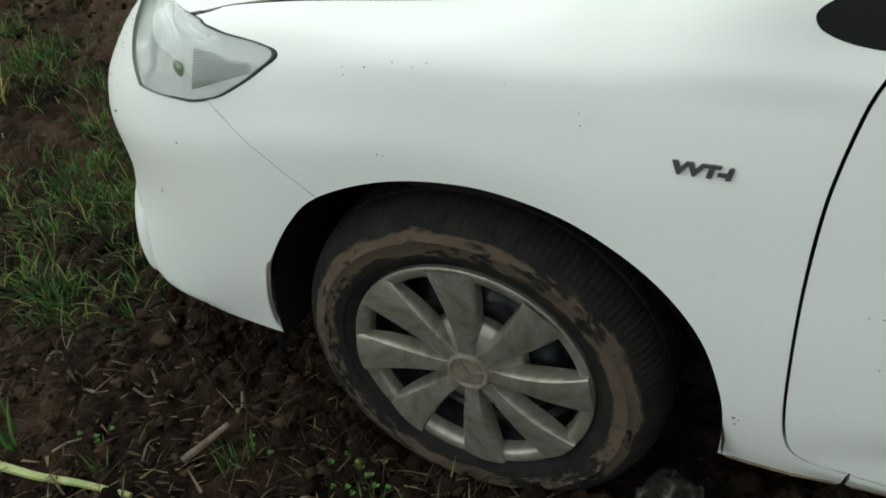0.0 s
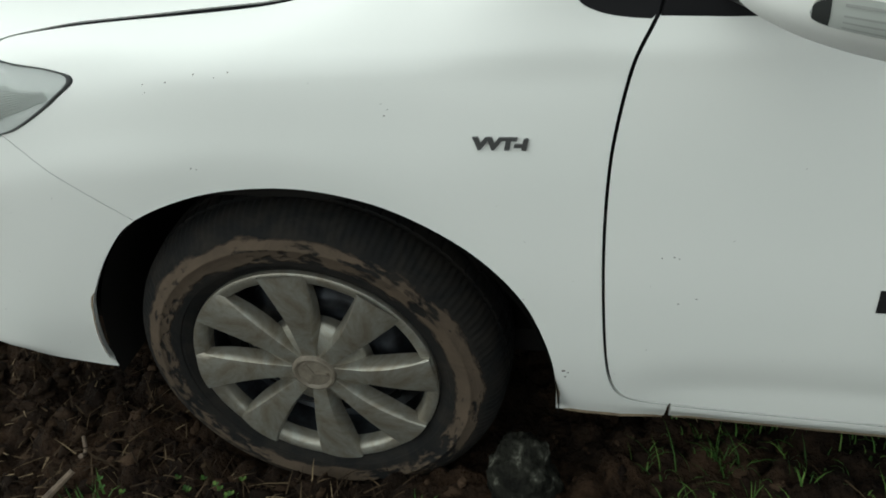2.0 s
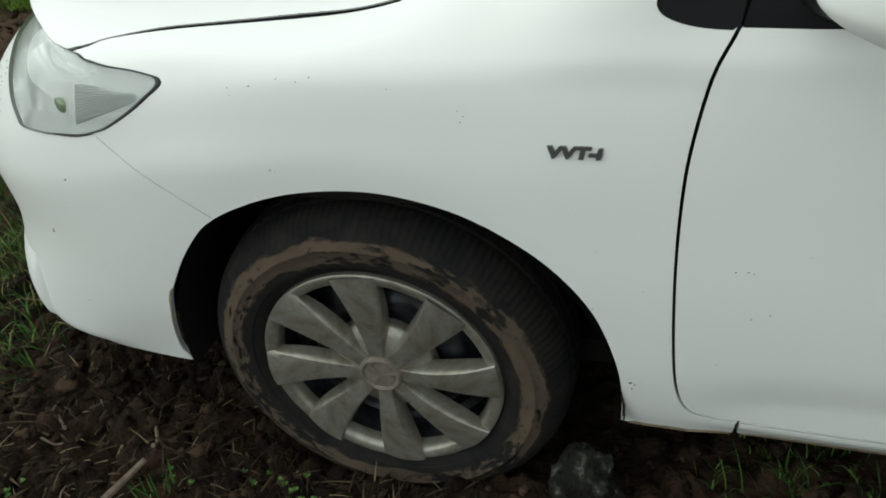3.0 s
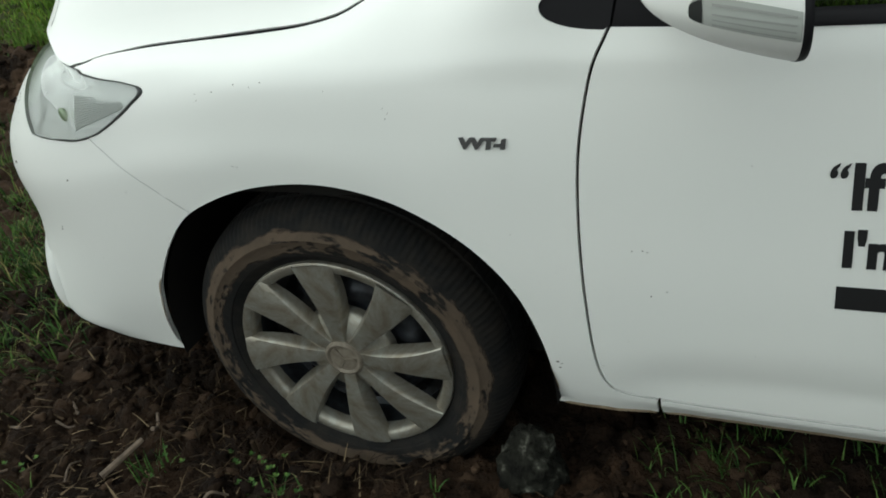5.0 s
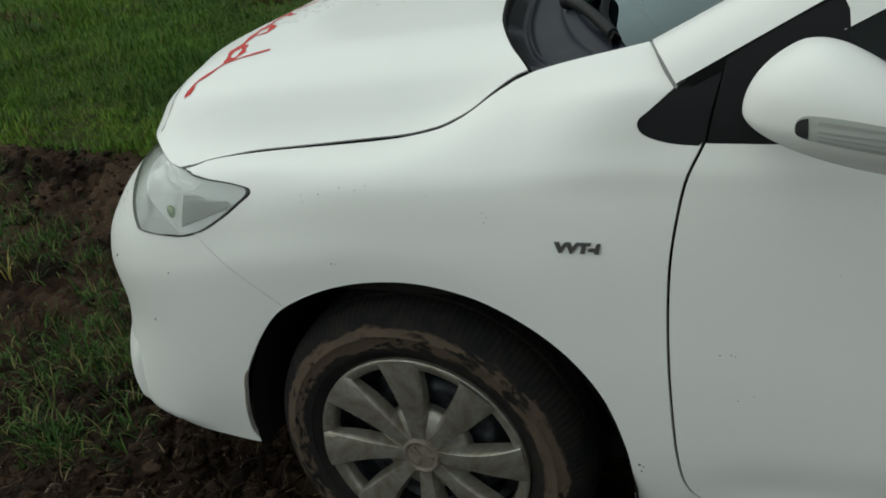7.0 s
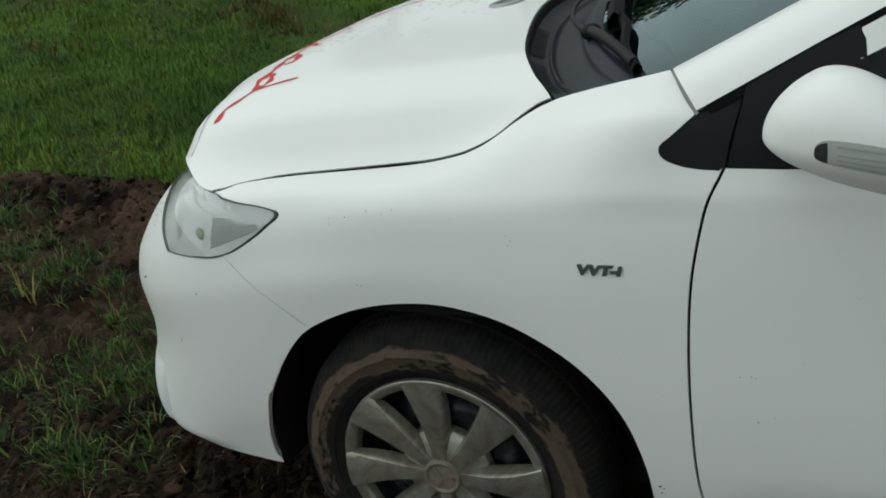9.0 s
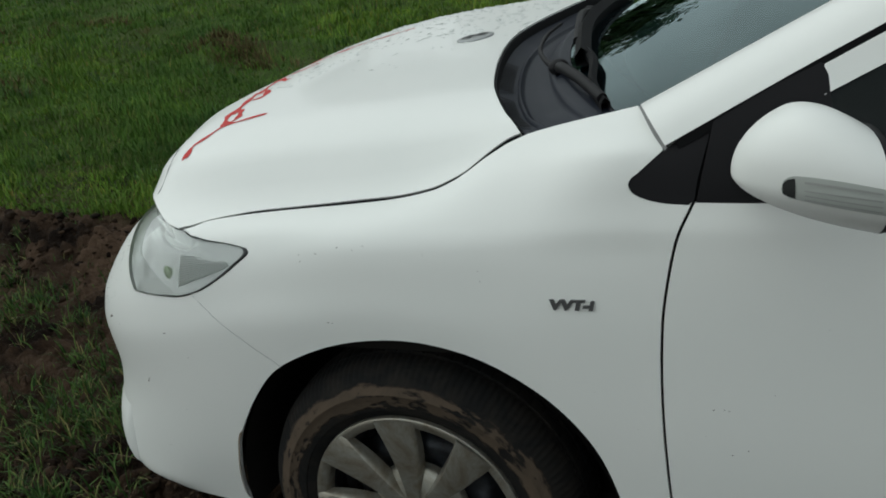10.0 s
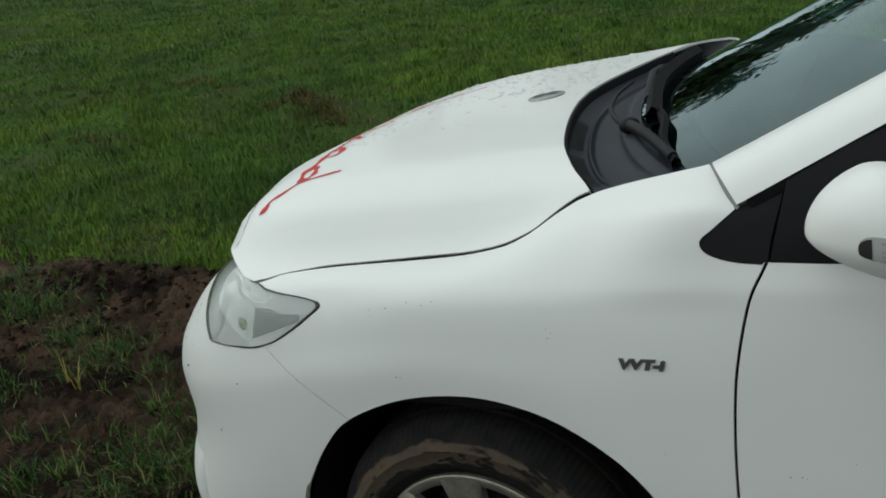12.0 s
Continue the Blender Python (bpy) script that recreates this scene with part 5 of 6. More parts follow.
for t, k, dx in ((1.0, 1.004, -0.001), (1.0, 1.006, 0.003), (1.0, 0.99, 0.007), (1.0, 0.93, 0.007), (1.0, 0.92, 0.0), (1.0, 0.02, 0.0)):
    c0 = MIRROR_C + Vector((0.055, 0, -0.014))
    rows.append([c0 + (mirror_point(t, a) - c0) * k + Vector((dx, 0, 0)) for a in np.linspace(0, 2 * math.pi, 48, endpoint=False)])
part("mirror_rim", smooth(grid_sheet(rows, True), 30), black_plastic, mirror_ob, "black mirror rim")
rows = []
for k in (0.90, 0.02):
    rows.append([c0 + (mirror_point(1.0, a) - c0) * k + Vector((0.003, 0, 0)) for a in np.linspace(0, 2 * math.pi, 48, endpoint=False)])
part("mirror_glass", smooth(grid_sheet(rows, True)), chrome, mirror_ob, "mirror glass")


def lamp_strip(t0, t1, a0, a1, grow, n=40, m=10, ripple=0.0):
    rows = []
    for i in range(n + 1):
        t = t0 + (t1 - t0) * i / n
        row = []
        end = max(0.0, 1 - max(0.0, (0.43 - t) / 0.12) ** 2.6) ** 0.4
        mid = 3.21
        for j in range(m + 1):
            a = 0.06 * (t - 0.3) + mid + (a0 - mid + (a1 - a0) * j / m) * max(end, 0.02)
            p = mirror_point(t, a)
            d = Vector((0.0, math.cos(a), math.sin(a)))
            row.append(p + d * (grow + ripple * math.sin(j * math.pi)))
        rows.append(row)
    bm = grid_sheet(rows)
    bmesh.ops.recalc_face_normals(bm, faces=bm.faces[:])
    return smooth(bm, 30)


side_lamp = part("side_lamp", lamp_strip(0.31, 0.985, 2.99, 3.41, 0.0012), reflector_grey, mirror_ob, "clear side lamp with four bright ribs")
for k in range(4):
    a = 3.045 + 0.095 * k
    part("lamp_rib", lamp_strip(0.46, 0.955, a, a + 0.028, 0.0026, 20, 3), rib_bright, side_lamp)
part("lamp_end", lamp_strip(0.318, 0.40, 3.02, 3.38, 0.0020, 16, 8), lamp_dark, side_lamp, "dark round end")
foot = tube([(0.60, 0.055, 0.925), (0.615, 0.01, 0.932), (0.63, -0.03, 0.942)], 0.024, 16, 0.9)
part("mirror_foot", foot, black_plastic, mirror_ob, "black mirror foot")

# ---- rock, grass, straw and clods ----
def island_colour(m, stops):
    """A colour of its own for each loose piece of a joined mesh."""
    n, l = m.node_tree.nodes, m.node_tree.links
    g = n.new("ShaderNodeNewGeometry")
    ramp = n.new("ShaderNodeValToRGB")
    while len(ramp.color_ramp.elements) < len(stops):
        ramp.color_ramp.elements.new(0.5)
    for e, (p, c) in zip(ramp.color_ramp.elements, stops):
        e.position = p
        e.color = (*c, 1)
    l.new(g.outputs["Random Per Island"], ramp.inputs["Fac"])
    l.new(ramp.outputs["Color"], n["Principled BSDF"].inputs["Base Color"])
    return m


def patchy(m, scale, lo, hi):
    """Lusher and poorer patches over a meadow, in object space."""
    n, l = m.node_tree.nodes, m.node_tree.links
    ramp = add_noise(m, scale, [(0.36, lo), (0.64, hi)], 5.0, None)
    mix = n.new("ShaderNodeMix")
    mix.data_type = "RGBA"
    mix.blend_type = "MULTIPLY"
    mix.inputs["Factor"].default_value = 1.0
    sock = n["Principled BSDF"].inputs["Base Color"]
    l.new(sock.links[0].from_socket, mix.inputs["A"])
    l.new(ramp.outputs["Color"], mix.inputs["B"])
    l.new(mix.outputs["Result"], sock)


field_green = island_colour(material("field_grass", (0.05, 0.1, 0.02), 0.7, spec=0.12), [(0.0, (0.058, 0.132, 0.022)), (0.5, (0.075, 0.164, 0.027)), (0.88, (0.100, 0.192, 0.034)), (0.97, (0.14, 0.19, 0.035)), (1.0, (0.18, 0.16, 0.06))])
patchy(field_green, 0.45, (0.66, 0.74, 0.95), (1.50, 1.28, 1.0))
patchy(field_green, 2.4, (0.68, 0.70, 0.74), (1.42, 1.30, 1.15))
tuft_green = island_colour(material("tuft_grass", (0.05, 0.1, 0.02), 0.65, spec=0.15), [(0.0, (0.013, 0.034, 0.007)), (0.5, (0.034, 0.076, 0.013)), (0.82, (0.075, 0.13, 0.025)), (1.0, (0.19, 0.16, 0.06))])
lush_green = island_colour(material("lush_grass", (0.05, 0.1, 0.02), 0.6, spec=0.2), [(0.0, (0.020, 0.052, 0.009)), (0.6, (0.045, 0.105, 0.018)), (1.0, (0.10, 0.17, 0.035))])
straw_mat = island_colour(material("straw", (0.3, 0.22, 0.12), 0.85, spec=0.12), [(0.0, (0.012, 0.008, 0.005)), (0.62, (0.034, 0.022, 0.013)), (0.92, (0.095, 0.066, 0.038)), (1.0, (0.24, 0.18, 0.105))])
clod_mat = island_colour(material("clods", (0.05, 0.03, 0.02), 0.92, spec=0.1), [(0.0, (0.008, 0.005, 0.0035)), (0.6, (0.022, 0.0135, 0.008)), (1.0, (0.060, 0.038, 0.024))])
add_bump(clod_mat, 70, 0.8, 0.01)
yellow_mat = island_colour(material("yellow_grass", (0.4, 0.3, 0.05), 0.5), [(0.0, (0.16, 0.17, 0.03)), (1.0, (0.42, 0.30, 0.05))])
for gm in (field_green, tuft_green, lush_green):
    gm.node_tree.nodes["Principled BSDF"].inputs["Subsurface Weight"].default_value = 0.0


def blades(name, roots, lengths, widths, bends, turns, mat, label, kind="stuff", segs=3, curl=(0.35, 1.25)):
    """Curved tapering blades in one mesh. bends: 0 upright to 1 lying."""
    k = len(roots)
    roots, lengths, widths = np.asarray(roots), np.asarray(lengths), np.asarray(widths)
    bends, turns = np.asarray(bends), np.asarray(turns)
    d = np.stack([np.cos(turns), np.sin(turns), np.zeros(k)], 1)
    q = np.stack([-np.sin(turns), np.cos(turns), np.zeros(k)], 1)
    up = np.array((0, 0, 1.0))
    pts = []
    pos = roots.copy()
    for s in range(segs + 1):
        f = s / segs
        w = widths * (1 - f ** 1.5) * 0.5
        if s < segs:
            pts += [pos - q * w[:, None], pos + q * w[:, None]]
        else:
            pts += [pos]
        ang = bends * (curl[0] + curl[1] * f)
        pos = pos + (d * np.sin(ang)[:, None] + up * np.cos(ang)[:, None]) * (lengths / segs)[:, None]
    m = len(pts)
    v = np.stack(pts, 1).reshape(-1, 3)
    base = np.arange(k)[:, None] * m
    quads = [np.array((2 * s, 2 * s + 1, 2 * s + 3, 2 * s + 2)) for s in range(segs - 1)]
    tri = np.array((2 * segs - 2, 2 * segs - 1, 2 * segs))
    idx = np.concatenate([base + f for f in quads] + [base + tri], 1)
    per = [4] * (segs - 1) + [3]
    me = bpy.data.meshes.new(name)
    me.vertices.add(len(v))
    me.vertices.foreach_set("co", v.ravel())
    me.loops.add(idx.size)
    me.loops.foreach_set("vertex_index", idx.ravel().astype(np.int32))
    tot = np.tile(per, k)
    me.polygons.add(len(tot))
    me.polygons.foreach_set("loop_start", np.concatenate([[0], np.cumsum(tot)[:-1]]).astype(np.int32))
    me.polygons.foreach_set("loop_total", tot.astype(np.int32))
    me.polygons.foreach_set("use_smooth", [True] * len(tot))
    me.update(calc_edges=True)
    me.materials.append(mat)
    return tagged(new(name, me), label, "grass", kind=kind)


rng = np.random.RandomState(11)


def under_car(x, y):
    return -0.78 < x < 3.4 and 0.10 < y < 1.7


def scatter_field(count):
    """Roots of the field's grass, thinner and coarser with distance."""
    out = []
    while len(out) < count:
        a = rng.uniform(radians(70), radians(174))
        r = 1.7 * (26 / 1.7) ** (rng.rand() ** 0.8)
        x, y = 0.4 + r * math.cos(a), -0.2 + r * math.sin(a)
        if y < grass_line(x) or under_car(x, y):
            continue
        heap = math.exp(-((((x + 3.6) + 0.75 * (y - 4.40)) / 0.5) ** 2) - (((y - 4.40) - 0.4 * (x + 3.6)) / 0.2) ** 2)
        if rng.rand() < heap * 0.9:
            continue
        if noise.noise(Vector((x * 1.1, y * 1.1, 3))) < -0.42 and rng.rand() < 0.6:
            continue
        out.append((x, y, ground_height(x, y) - 0.004, r))
    return np.array(out)


f = scatter_field(330000)
tall = np.array([0.75 + 0.55 * noise.noise(Vector((p[0] * 1.6, p[1] * 1.6, 0))) + 0.35 * noise.noise(Vector((p[0] * 5, p[1] * 5, 2))) for p in f])
r = f[:, 3]
blades("field_grass", f[:, :3], np.clip(tall, 0.25, 2) * rng.uniform(0.040, 0.090, len(f)) * (1 + 0.02 * r), 0.0022 + 0.0010 * r * rng.uniform(0.6, 1.2, len(f)),
       rng.uniform(0.4, 1.35, len(f)), rng.uniform(0, 2 * math.pi, len(f)), field_green, "short bright green field grass", segs=2)


def field_clumps(count):
    """Middles of taller, darker clumps in the field."""
    out = []
    while len(out) < count:
        a, r = rng.uniform(radians(80), radians(172)), 2.2 * (11 / 2.2) ** rng.rand()
        x, y = 0.4 + r * math.cos(a), -0.2 + r * math.sin(a)
        if y > grass_line(x) + 0.1 and not under_car(x, y):
            out.append((x, y, rng.uniform(0.6, 1.4)))
    return out


def tufts(centres, per, spread, length, width, bend):
    roots, le, wi, be, tu = [], [], [], [], []
    for cx, cy, size in centres:
        n = max(3, int(rng.uniform(0.5, 1.4) * per * size))
        lean = rng.uniform(0, 2 * math.pi)
        for _ in range(n):
            a, d = rng.uniform(0, 2 * math.pi), abs(rng.normal(0, spread * size))
            x, y = cx + d * math.cos(a), cy + d * math.sin(a)
            roots.append((x, y, ground_height(x, y) - 0.006))
            le.append(length * size * rng.uniform(0.45, 1.25))
            wi.append(width * rng.uniform(0.6, 1.3))
            be.append(bend * rng.uniform(0.3, 1.35))
            tu.append(a * 0.6 + lean * 0.4 + rng.normal(0, 0.5))
    return roots, le, wi, be, tu


# trodden tufts in the mud before the car
PATCHES = ((-2.75, 1.12, 0.16, 0.07, 34), (-2.33, 0.98, 0.06, 0.04, 10), (-2.08, 1.02, 0.07, 0.05, 12), (-2.13, 0.80, 0.10, 0.04, 9), (-1.50, 0.66, 0.13, 0.06, 14), (-1.33, 0.42, 0.13, 0.09, 15), (-1.75, 0.42, 0.16, 0.09, 12), (-1.13, 0.10, 0.03, 0.03, 5), (-1.56, 0.75, 0.05, 0.04, 6), (-2.9, 0.75, 0.12, 0.10, 12),
           (-2.70, 1.09, 0.14, 0.09, 44), (-3.06, 1.25, 0.18, 0.07, 44), (-2.39, 0.97, 0.10, 0.05, 22), (-2.06, 0.93, 0.08, 0.05, 18), (-1.75, 0.90, 0.10, 0.04, 16),
           (-1.34, 0.49, 0.12, 0.06, 12), (-1.38, 0.34, 0.12, 0.05, 9), (-1.67, 0.28, 0.10, 0.06, 14), (-1.16, 0.10, 0.08, 0.05, 12))
cs = []
while len(cs) < 340:
    x, y = rng.uniform(-3.2, -0.62), rng.uniform(-0.55, 1.6)
    if y > grass_line(x) or under_car(x, y) or (x > -0.9 and y > -0.2 and rng.rand() < 0.75):
        continue
    dens = noise.noise(Vector((x * 2.0, y * 2.0, 9))) + (0.25 if -1.9 < x < -0.95 and y < 0.75 else -0.12)
    if dens < rng.uniform(-0.05, 0.35):
        continue
    cs.append((x, y, rng.uniform(0.6, 1.3)))
blades("mud_grass", *tufts(cs, 11, 0.045, 0.070, 0.0055, 1.35), tuft_green, "trodden dark green grass tufts in mud")
cs = []
for cx, cy, w, d, k in PATCHES:
    cs += [(cx + rng.normal(0, w), cy + rng.normal(0, d), rng.uniform(0.6, 1.3)) for _ in range(k)]
cs = [c for c in cs if not under_car(c[0], c[1])]
blades("grass_patches", *tufts(cs, 13, 0.035, 0.070, 0.0055, 1.25), tuft_green, "patches of green grass standing in the mud")
blades("field_clumps", *tufts(field_clumps(420), 16, 0.05, 0.095, 0.008, 1.0), lush_green, "taller dark green clumps in the field grass")
# dry brown grass on the old heap
brown_mat = island_colour(material("brown_grass", (0.1, 0.06, 0.03), 0.85, spec=0.1), [(0.0, (0.045, 0.034, 0.015)), (0.6, (0.105, 0.080, 0.036)), (1.0, (0.16, 0.15, 0.06))])
cs = []
for _ in range(110):
    t = rng.normal(0, 0.36)
    cs.append((-3.6 - t * 0.85, 4.40 + t * 0.36 + rng.normal(0, 0.10), rng.uniform(0.5, 1.1)))
for cx, cy in ((-6.2, 4.6), (-5.6, 5.2), (-7.0, 5.0), (-4.9, 3.4), (-1.2, 6.5)):
    cs += [(cx + rng.normal(0, 0.3), cy + rng.normal(0, 0.14), rng.uniform(0.5, 1.0)) for _ in range(26)]
blades("heap_grass", *tufts(cs, 14, 0.05, 0.10, 0.011, 1.2), brown_mat, "dry brown grass over an old heap of earth")
# grass along the sill
cs = [(rng.uniform(0.50, 1.7), rng.uniform(-0.40, 0.24), rng.uniform(0.5, 1.2)) for _ in range(330)]
cs = [c for c in cs if c[0] > 0.62 or rng.rand() < 0.4]
blades("sill_grass", *tufts(cs, 12, 0.035, 0.075, 0.0030, 1.1), lush_green, "fresh green grass beside the sill")
# weeds by the front tyre
cs = [(-0.17, -0.06, 0.7), (-0.14, -0.10, 0.8), (-0.21, -0.09, 0.6), (-0.08, -0.13, 0.5), (-0.43, -0.12, 0.9), (-0.42, -0.10, 0.6), (-0.66, -0.24, 0.7), (-1.13, 0.09, 1.5), (-1.10, 0.06, 1.2), (0.18, -0.06, 0.5), (0.22, -0.10, 0.6)]
blades("weeds", *tufts(cs, 12, 0.022, 0.075, 0.0045, 0.9), lush_green, "small green weeds by the tyre")
blades("yellow_tuft", *tufts([(-2.0, 0.70, 1.0)], 12, 0.018, 0.13, 0.007, 0.7), yellow_mat, "yellowed grass tuft in mud", "")
blades("tall_tuft", *tufts([(-2.27, 0.60, 1.0), (-2.36, 0.52, 1.1)], 14, 0.03, 0.20, 0.009, 1.0), tuft_green, "tall broad-bladed grass tuft in mud", "")
# long bent stems lying over the mud
cs = [(rng.uniform(-2.4, -0.8), rng.uniform(-0.4, 0.9), 1.0) for _ in range(35)]
blades("bent_stems", *tufts(cs, 3, 0.03, 0.22, 0.0035, 1.45), straw_mat, "long bent dry grass stems")


def clovers(centres):
    """Small round leaflets on short stalks."""
    bm = bmesh.new()
    for cx, cy in centres:
        for _ in range(4):
            x, y = cx + rng.normal(0, 0.016), cy + rng.normal(0, 0.022)
            z = ground_height(x, y) + rng.uniform(0.012, 0.04)
            for k in range(3):
                a = 2 * math.pi * k / 3 + rng.uniform(0, 1)
                c = Vector((x + 0.0036 * math.cos(a), y + 0.0036 * math.sin(a), z))
                bm.faces.new([bm.verts.new(c + Vector((0.0034 * math.cos(q), 0.0034 * math.sin(q), 0.002 * math.cos(q - a)))) for q in np.linspace(0, 2 * math.pi, 7, endpoint=False)])
    me = mesh_of(bm, "clover")
    me.materials.append(lush_green)
    return tagged(new("clover", me), "small round clover leaves on mud", "clover", kind="stuff")


clovers([(-0.17, -0.06), (-0.13, -0.09), (-0.43, -0.10), (-0.20, -0.10), (-0.10, -0.14), (-0.28, -0.02), (-0.72, -0.2)])

# straw and chaff
n = 3800
sx = np.concatenate([rng.uniform(-1.5, 0.15, n - 700), rng.uniform(-2.6, 1.4, 700)])
sy = np.concatenate([rng.uniform(-0.5, 0.25, n - 700), rng.uniform(-0.6, 1.4, 700)])
keep = [not (-0.3 < x < 0.32 and y > 0.0) for x, y in zip(sx, sy)]
sx, sy = sx[keep], sy[keep]
n = len(sx)
roots = np.array([(x, y, ground_height(x, y) + rng.uniform(0.002, 0.014)) for x, y in zip(sx, sy)])
blades("straw", roots, rng.uniform(0.010, 0.060, n) * rng.choice([0.6, 1.0, 1.4], n), rng.uniform(0.0012, 0.0042, n), rng.uniform(1.25, 1.62, n), rng.uniform(0, 6.28, n), straw_mat, "bits of dry straw on the mud", segs=2, curl=(0.85, 0.3))

# broader flat bits of straw lying on top
k = 90
bx, by = rng.normal(-0.72, 0.28, k), rng.normal(-0.22, 0.13, k)
broad_mat = island_colour(material("broad_straw", (0.2, 0.14, 0.08), 0.85, spec=0.12), [(0.0, (0.025, 0.016, 0.009)), (0.6, (0.070, 0.047, 0.027)), (1.0, (0.19, 0.14, 0.085))])
roots = np.array([(x, y, ground_height(x, y) + rng.uniform(0.008, 0.022)) for x, y in zip(bx, by)])
blades("straw_bits", roots, rng.uniform(0.02, 0.075, k), rng.uniform(0.003, 0.0085, k), rng.uniform(1.35, 1.6, k), rng.uniform(0, 6.28, k), broad_mat, "broad flat bits of tan straw", segs=2, curl=(1.0, 0.0))


def lumps(name, spots, mat, label, category):
    """Uneven crumbs of earth in one mesh."""
    bm = bmesh.new()
    bmesh.ops.create_icosphere(bm, subdivisions=2, radius=1.0)
    unit = np.array([v.co for v in bm.verts])
    tris = np.array([[v.index for v in f.verts] for f in bm.faces])
    bm.free()
    vs, fs = [], []
    for i, (x, y, size) in enumerate(spots):
        off = Vector((i * 3.1, i * 1.7, 0))
        k = np.array([0.9 + 0.75 * noise.noise(Vector(p) * 1.3 + off) + 0.5 * noise.noise(Vector(p) * 2.9 + off) for p in unit])
        s = size * rng.uniform(0.55, 1.5, 3) * np.array((1, 1, 0.6))
        vs.append(unit * k[:, None] * s + np.array((x, y, ground_height(x, y) - size * 0.05)))
        fs.append(tris + i * len(unit))
    me = bpy.data.meshes.new(name)
    me.from_pydata(np.concatenate(vs).tolist(), [], np.concatenate(fs).tolist())
    me.polygons.foreach_set("use_smooth", [True] * len(me.polygons))
    me.materials.append(mat)
    return tagged(new(name, me), label, category, kind="stuff")


spots = []
while len(spots) < 2600:
    x, y = rng.uniform(-1.5, 0.75), rng.uniform(-0.5, 0.35)
    if -0.33 < x < 0.36 and y > 0.02:
        continue
    spots.append((x, y, abs(rng.normal(0, 0.007)) + 0.003))
while len(spots) < 3050:
    x, y = rng.normal(-2.55, 0.5), rng.normal(1.4, 0.15)
    spots.append((x, y, abs(rng.normal(0, 0.008)) + 0.004))
while len(spots) < 3600:
    x, y = rng.normal(-2.7, 0.5), rng.normal(0.95, 0.2)
    spots.append((x, y, abs(rng.normal(0, 0.008)) + 0.004))
lumps("clods", spots, clod_mat, "crumbs and clods of dark earth", "earth")

# rock behind the front tyre
rock_mat = material("dark_rock", (0.05, 0.05, 0.045), 0.9, spec=0.1)
add_noise(rock_mat, 34, [(0.35, (0.006, 0.006, 0.005)), (0.54, (0.018, 0.018, 0.014)), (0.61, (0.045, 0.045, 0.036)), (0.70, (0.17, 0.17, 0.14))], 12)
add_bump(rock_mat, 45, 1.0, 0.02)
bm = bmesh.new()
bmesh.ops.create_icosphere(bm, subdivisions=5, radius=1.0)
for v in bm.verts:
    p = v.co.copy()
    k = 1 + 0.30 * noise.noise(p * 1.1 + Vector((4, 2, 1))) + 0.14 * noise.noise(p * 3.2) + 0.09 * noise.noise(p * 8) + 0.04 * noise.noise(p * 19)
    q = p * k
    v.co = Vector((0.335 + q.x * 0.058, 0.035 + q.y * 0.060, 0.092 + q.z * 0.080))
me = mesh_of(smooth(bm, 60), "rock")
me.materials.append(rock_mat)
tagged(new("rock", me), "dark rough rock wedged behind the front tyre", "rock")


def twig(points, r0, taper, mat, name, label):
    me = mesh_of(tube(spline(points, 5), r0, 7, taper), name)
    me.materials.append(mat)
    return tagged(new(name, me), label, "stick")


def on_mud(x, y, up):
    return (x, y, ground_height(x, y) + up)


stalk_mat = material("pale_stalk", (0.30, 0.36, 0.12), 0.5)
add_noise(stalk_mat, 30, [(0.3, (0.20, 0.27, 0.07)), (0.7, (0.40, 0.42, 0.18))])
wood_mat = material("weathered_wood", (0.12, 0.085, 0.06), 0.8)
add_noise(wood_mat, 60, [(0.3, (0.07, 0.05, 0.035)), (0.7, (0.19, 0.14, 0.10))])
WOODZ = ground_height(-0.5, -0.12) + 0.018
twig([(-0.96, -0.33, 0.088), (-0.825, -0.315, 0.088), (-0.745, -0.305, 0.086), (-0.655, -0.285, 0.084), (-0.55, -0.268, 0.080)], 0.0095, 0.6, stalk_mat, "grass_stalk", "thick pale green stalk lying on mud")
blades("stalk_leaves", *tufts([(-0.90, -0.27, 1.0), (-0.84, -0.29, 0.9)], 5, 0.02, 0.13, 0.012, 1.0), lush_green, "broad green leaves on the pale stalk", "")
twig([(-0.520, -0.165, WOODZ), (-0.4975, -0.12, WOODZ + 0.012), (-0.475, -0.075, WOODZ + 0.024)], 0.0075, 0.75, wood_mat, "wood_chip", "flat weathered wood chip on mud")
twig([on_mud(-0.245, -0.015, -0.01), on_mud(-0.243, -0.018, 0.03), on_mud(-0.242, -0.02, 0.05)], 0.006, 0.8, straw_mat, "stub", "pale cut stem standing in mud")
twig([on_mud(-1.05, -0.12, 0.05), on_mud(-0.97, -0.03, 0.07), on_mud(-0.90, 0.0, 0.06), on_mud(-0.85, -0.01, 0.03)], 0.0025, 0.6, straw_mat, "dry_stem", "long dry bent stem")
for k in range(12):
    x, y, a = rng.uniform(-1.1, 0.1), rng.uniform(-0.35, 0.0), rng.uniform(0, 3.1)
    l = rng.uniform(0.03, 0.07)
    twig([on_mud(x, y, 0.012), on_mud(x + l * 0.5 * math.cos(a), y + l * 0.5 * math.sin(a), 0.018), on_mud(x + l * math.cos(a), y + l * math.sin(a), 0.010)], rng.uniform(0.0025, 0.005), 0.7, wood_mat, "twig", "short brown twig on mud")

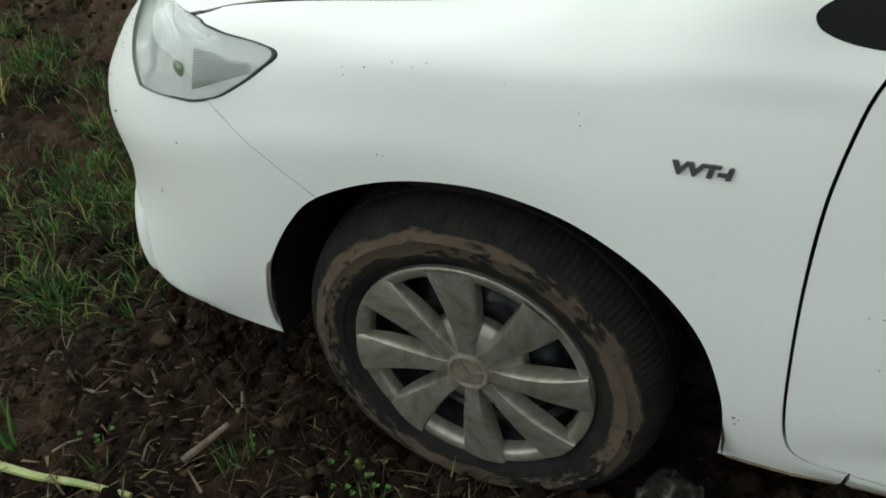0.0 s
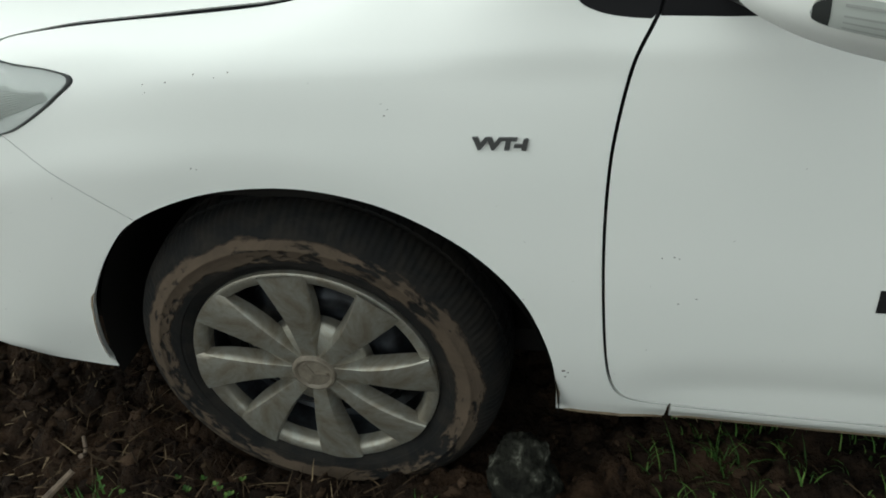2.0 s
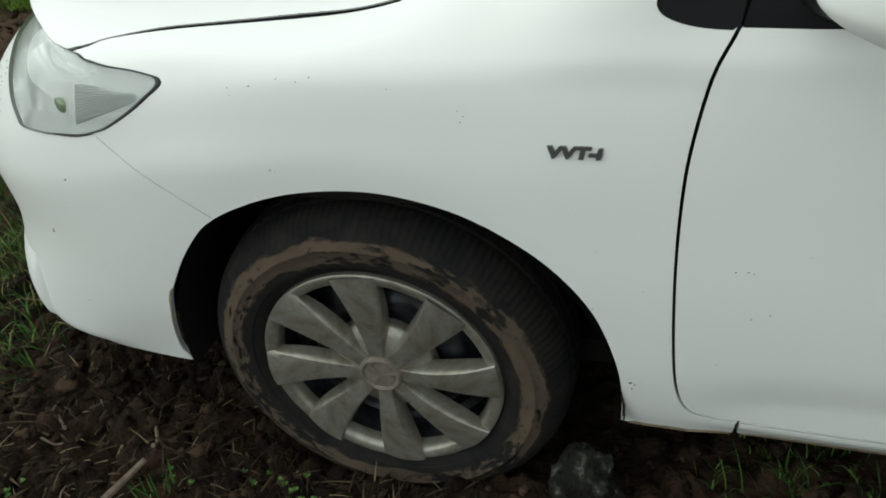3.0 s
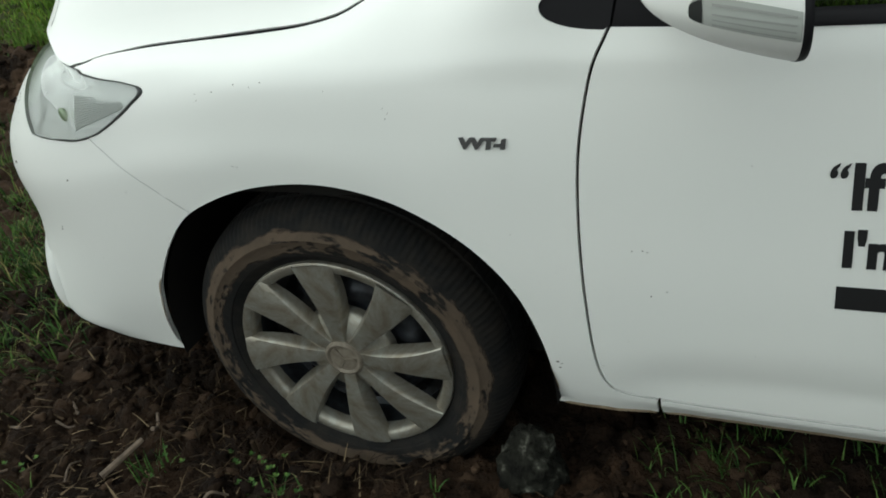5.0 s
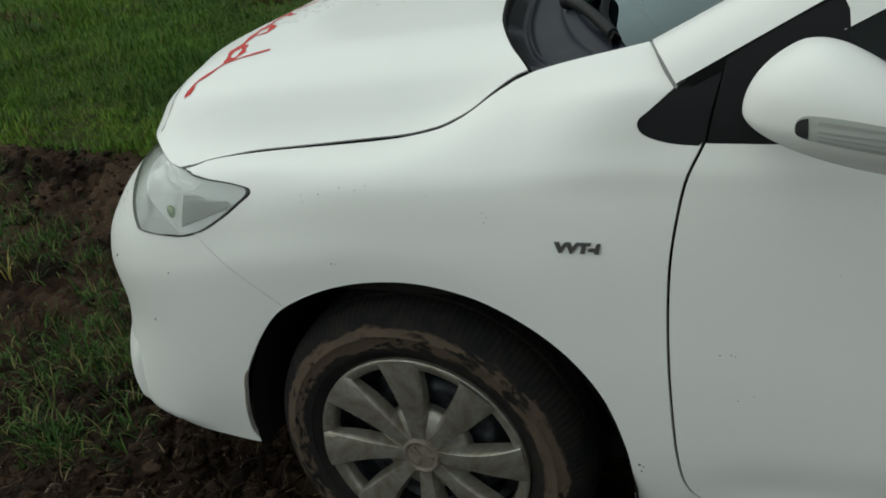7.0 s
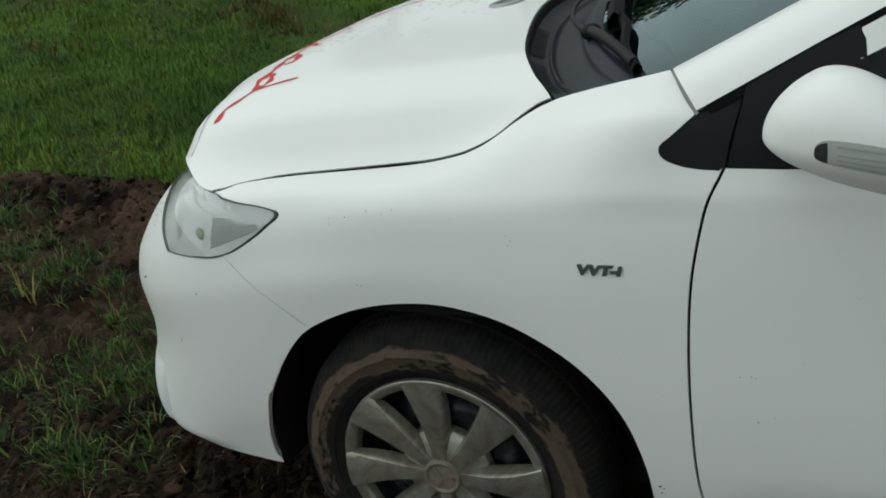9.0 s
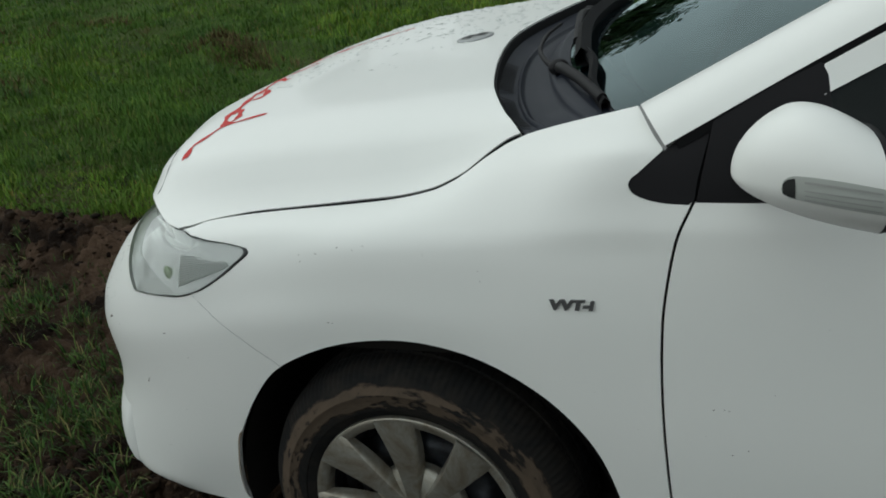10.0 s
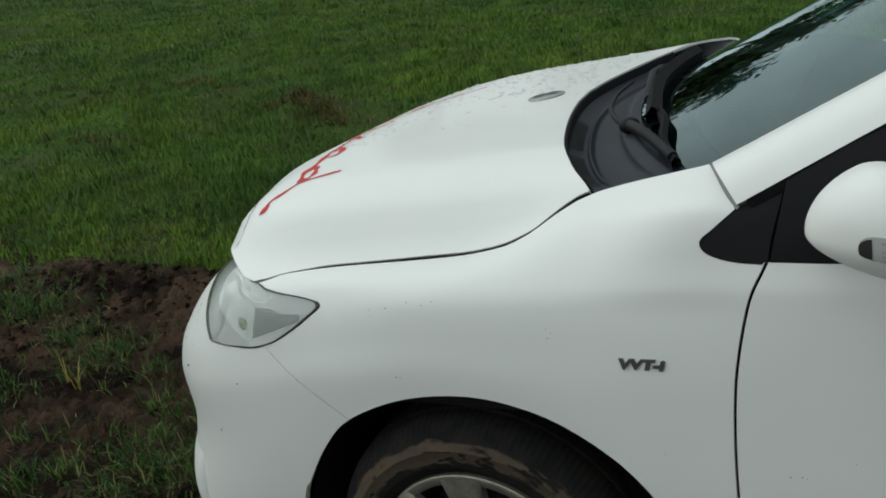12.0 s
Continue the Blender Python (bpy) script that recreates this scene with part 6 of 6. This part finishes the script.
# trees far across the field, which the windscreen mirrors
bark = material("bark", (0.10, 0.08, 0.06), 0.9)
add_noise(bark, 12, [(0.3, (0.06, 0.048, 0.036)), (0.7, (0.15, 0.12, 0.09))])
leaf_mat = island_colour(material("tree_leaves", (0.05, 0.09, 0.02), 0.5), [(0.0, (0.020, 0.045, 0.012)), (0.6, (0.040, 0.085, 0.020)), (1.0, (0.07, 0.12, 0.03))])


def tree(x, y, h, seed):
    g = np.random.RandomState(seed)
    base = ground_height(x, y, False)
    t = tagged(new("tree"), "tall leafy tree at the far edge of the field", "tree", "trees across the field")
    t.location = (x, y, base)
    pts = [(0, 0, -0.1), (0.1, 0, h * 0.25), (-0.1, 0.1, h * 0.5), (0.1, 0, h * 0.85)]
    part("trunk", tube(spline(pts, 4), h * 0.03, 8, 0.25), bark, t)
    ends = []
    for k in range(9):
        a, z = g.uniform(0, 6.28), h * g.uniform(0.25, 0.75)
        l = h * g.uniform(0.18, 0.36)
        e = np.array((l * math.cos(a), l * math.sin(a), z + l * g.uniform(0.2, 0.7)))
        part("limb", tube([(0, 0, z), tuple(e * 0.5 + np.array((0, 0, z * 0.45))), tuple(e)], h * 0.010, 6, 0.3), bark, t)
        ends.append(e)
    ends += [np.array((0, 0, h * 0.9)), np.array((0, 0, h * 0.7))]
    c = []
    for e in ends:
        m = 380
        c.append(e + g.normal(0, 1, (m, 3)) * h * np.array((0.085, 0.085, 0.06)))
    c = np.concatenate(c)
    k = len(c)
    s = g.uniform(0.22, 0.50, k)
    d1 = g.normal(0, 1, (k, 3))
    d1 /= np.linalg.norm(d1, axis=1)[:, None]
    d2 = np.cross(d1, g.normal(0, 1, (k, 3)))
    d2 /= np.linalg.norm(d2, axis=1)[:, None]
    v = np.stack([c - d1 * s[:, None], c + d2 * s[:, None] * 0.5, c + d1 * s[:, None], c - d2 * s[:, None] * 0.5], 1).reshape(-1, 3)
    me = bpy.data.meshes.new("crown")
    me.from_pydata(v.tolist(), [], np.arange(4 * k).reshape(-1, 4).tolist())
    me.materials.append(leaf_mat)
    ob = new("crown", me)
    ob.parent = t
    return t


for i, (x, y, h) in enumerate(((-24, 40, 10), (-17, 42, 13), (-10, 41, 11), (-4, 43, 14), (3, 42, 12), (10, 44, 14), (18, 43, 13))):
    tree(x, y, h, 40 + i)
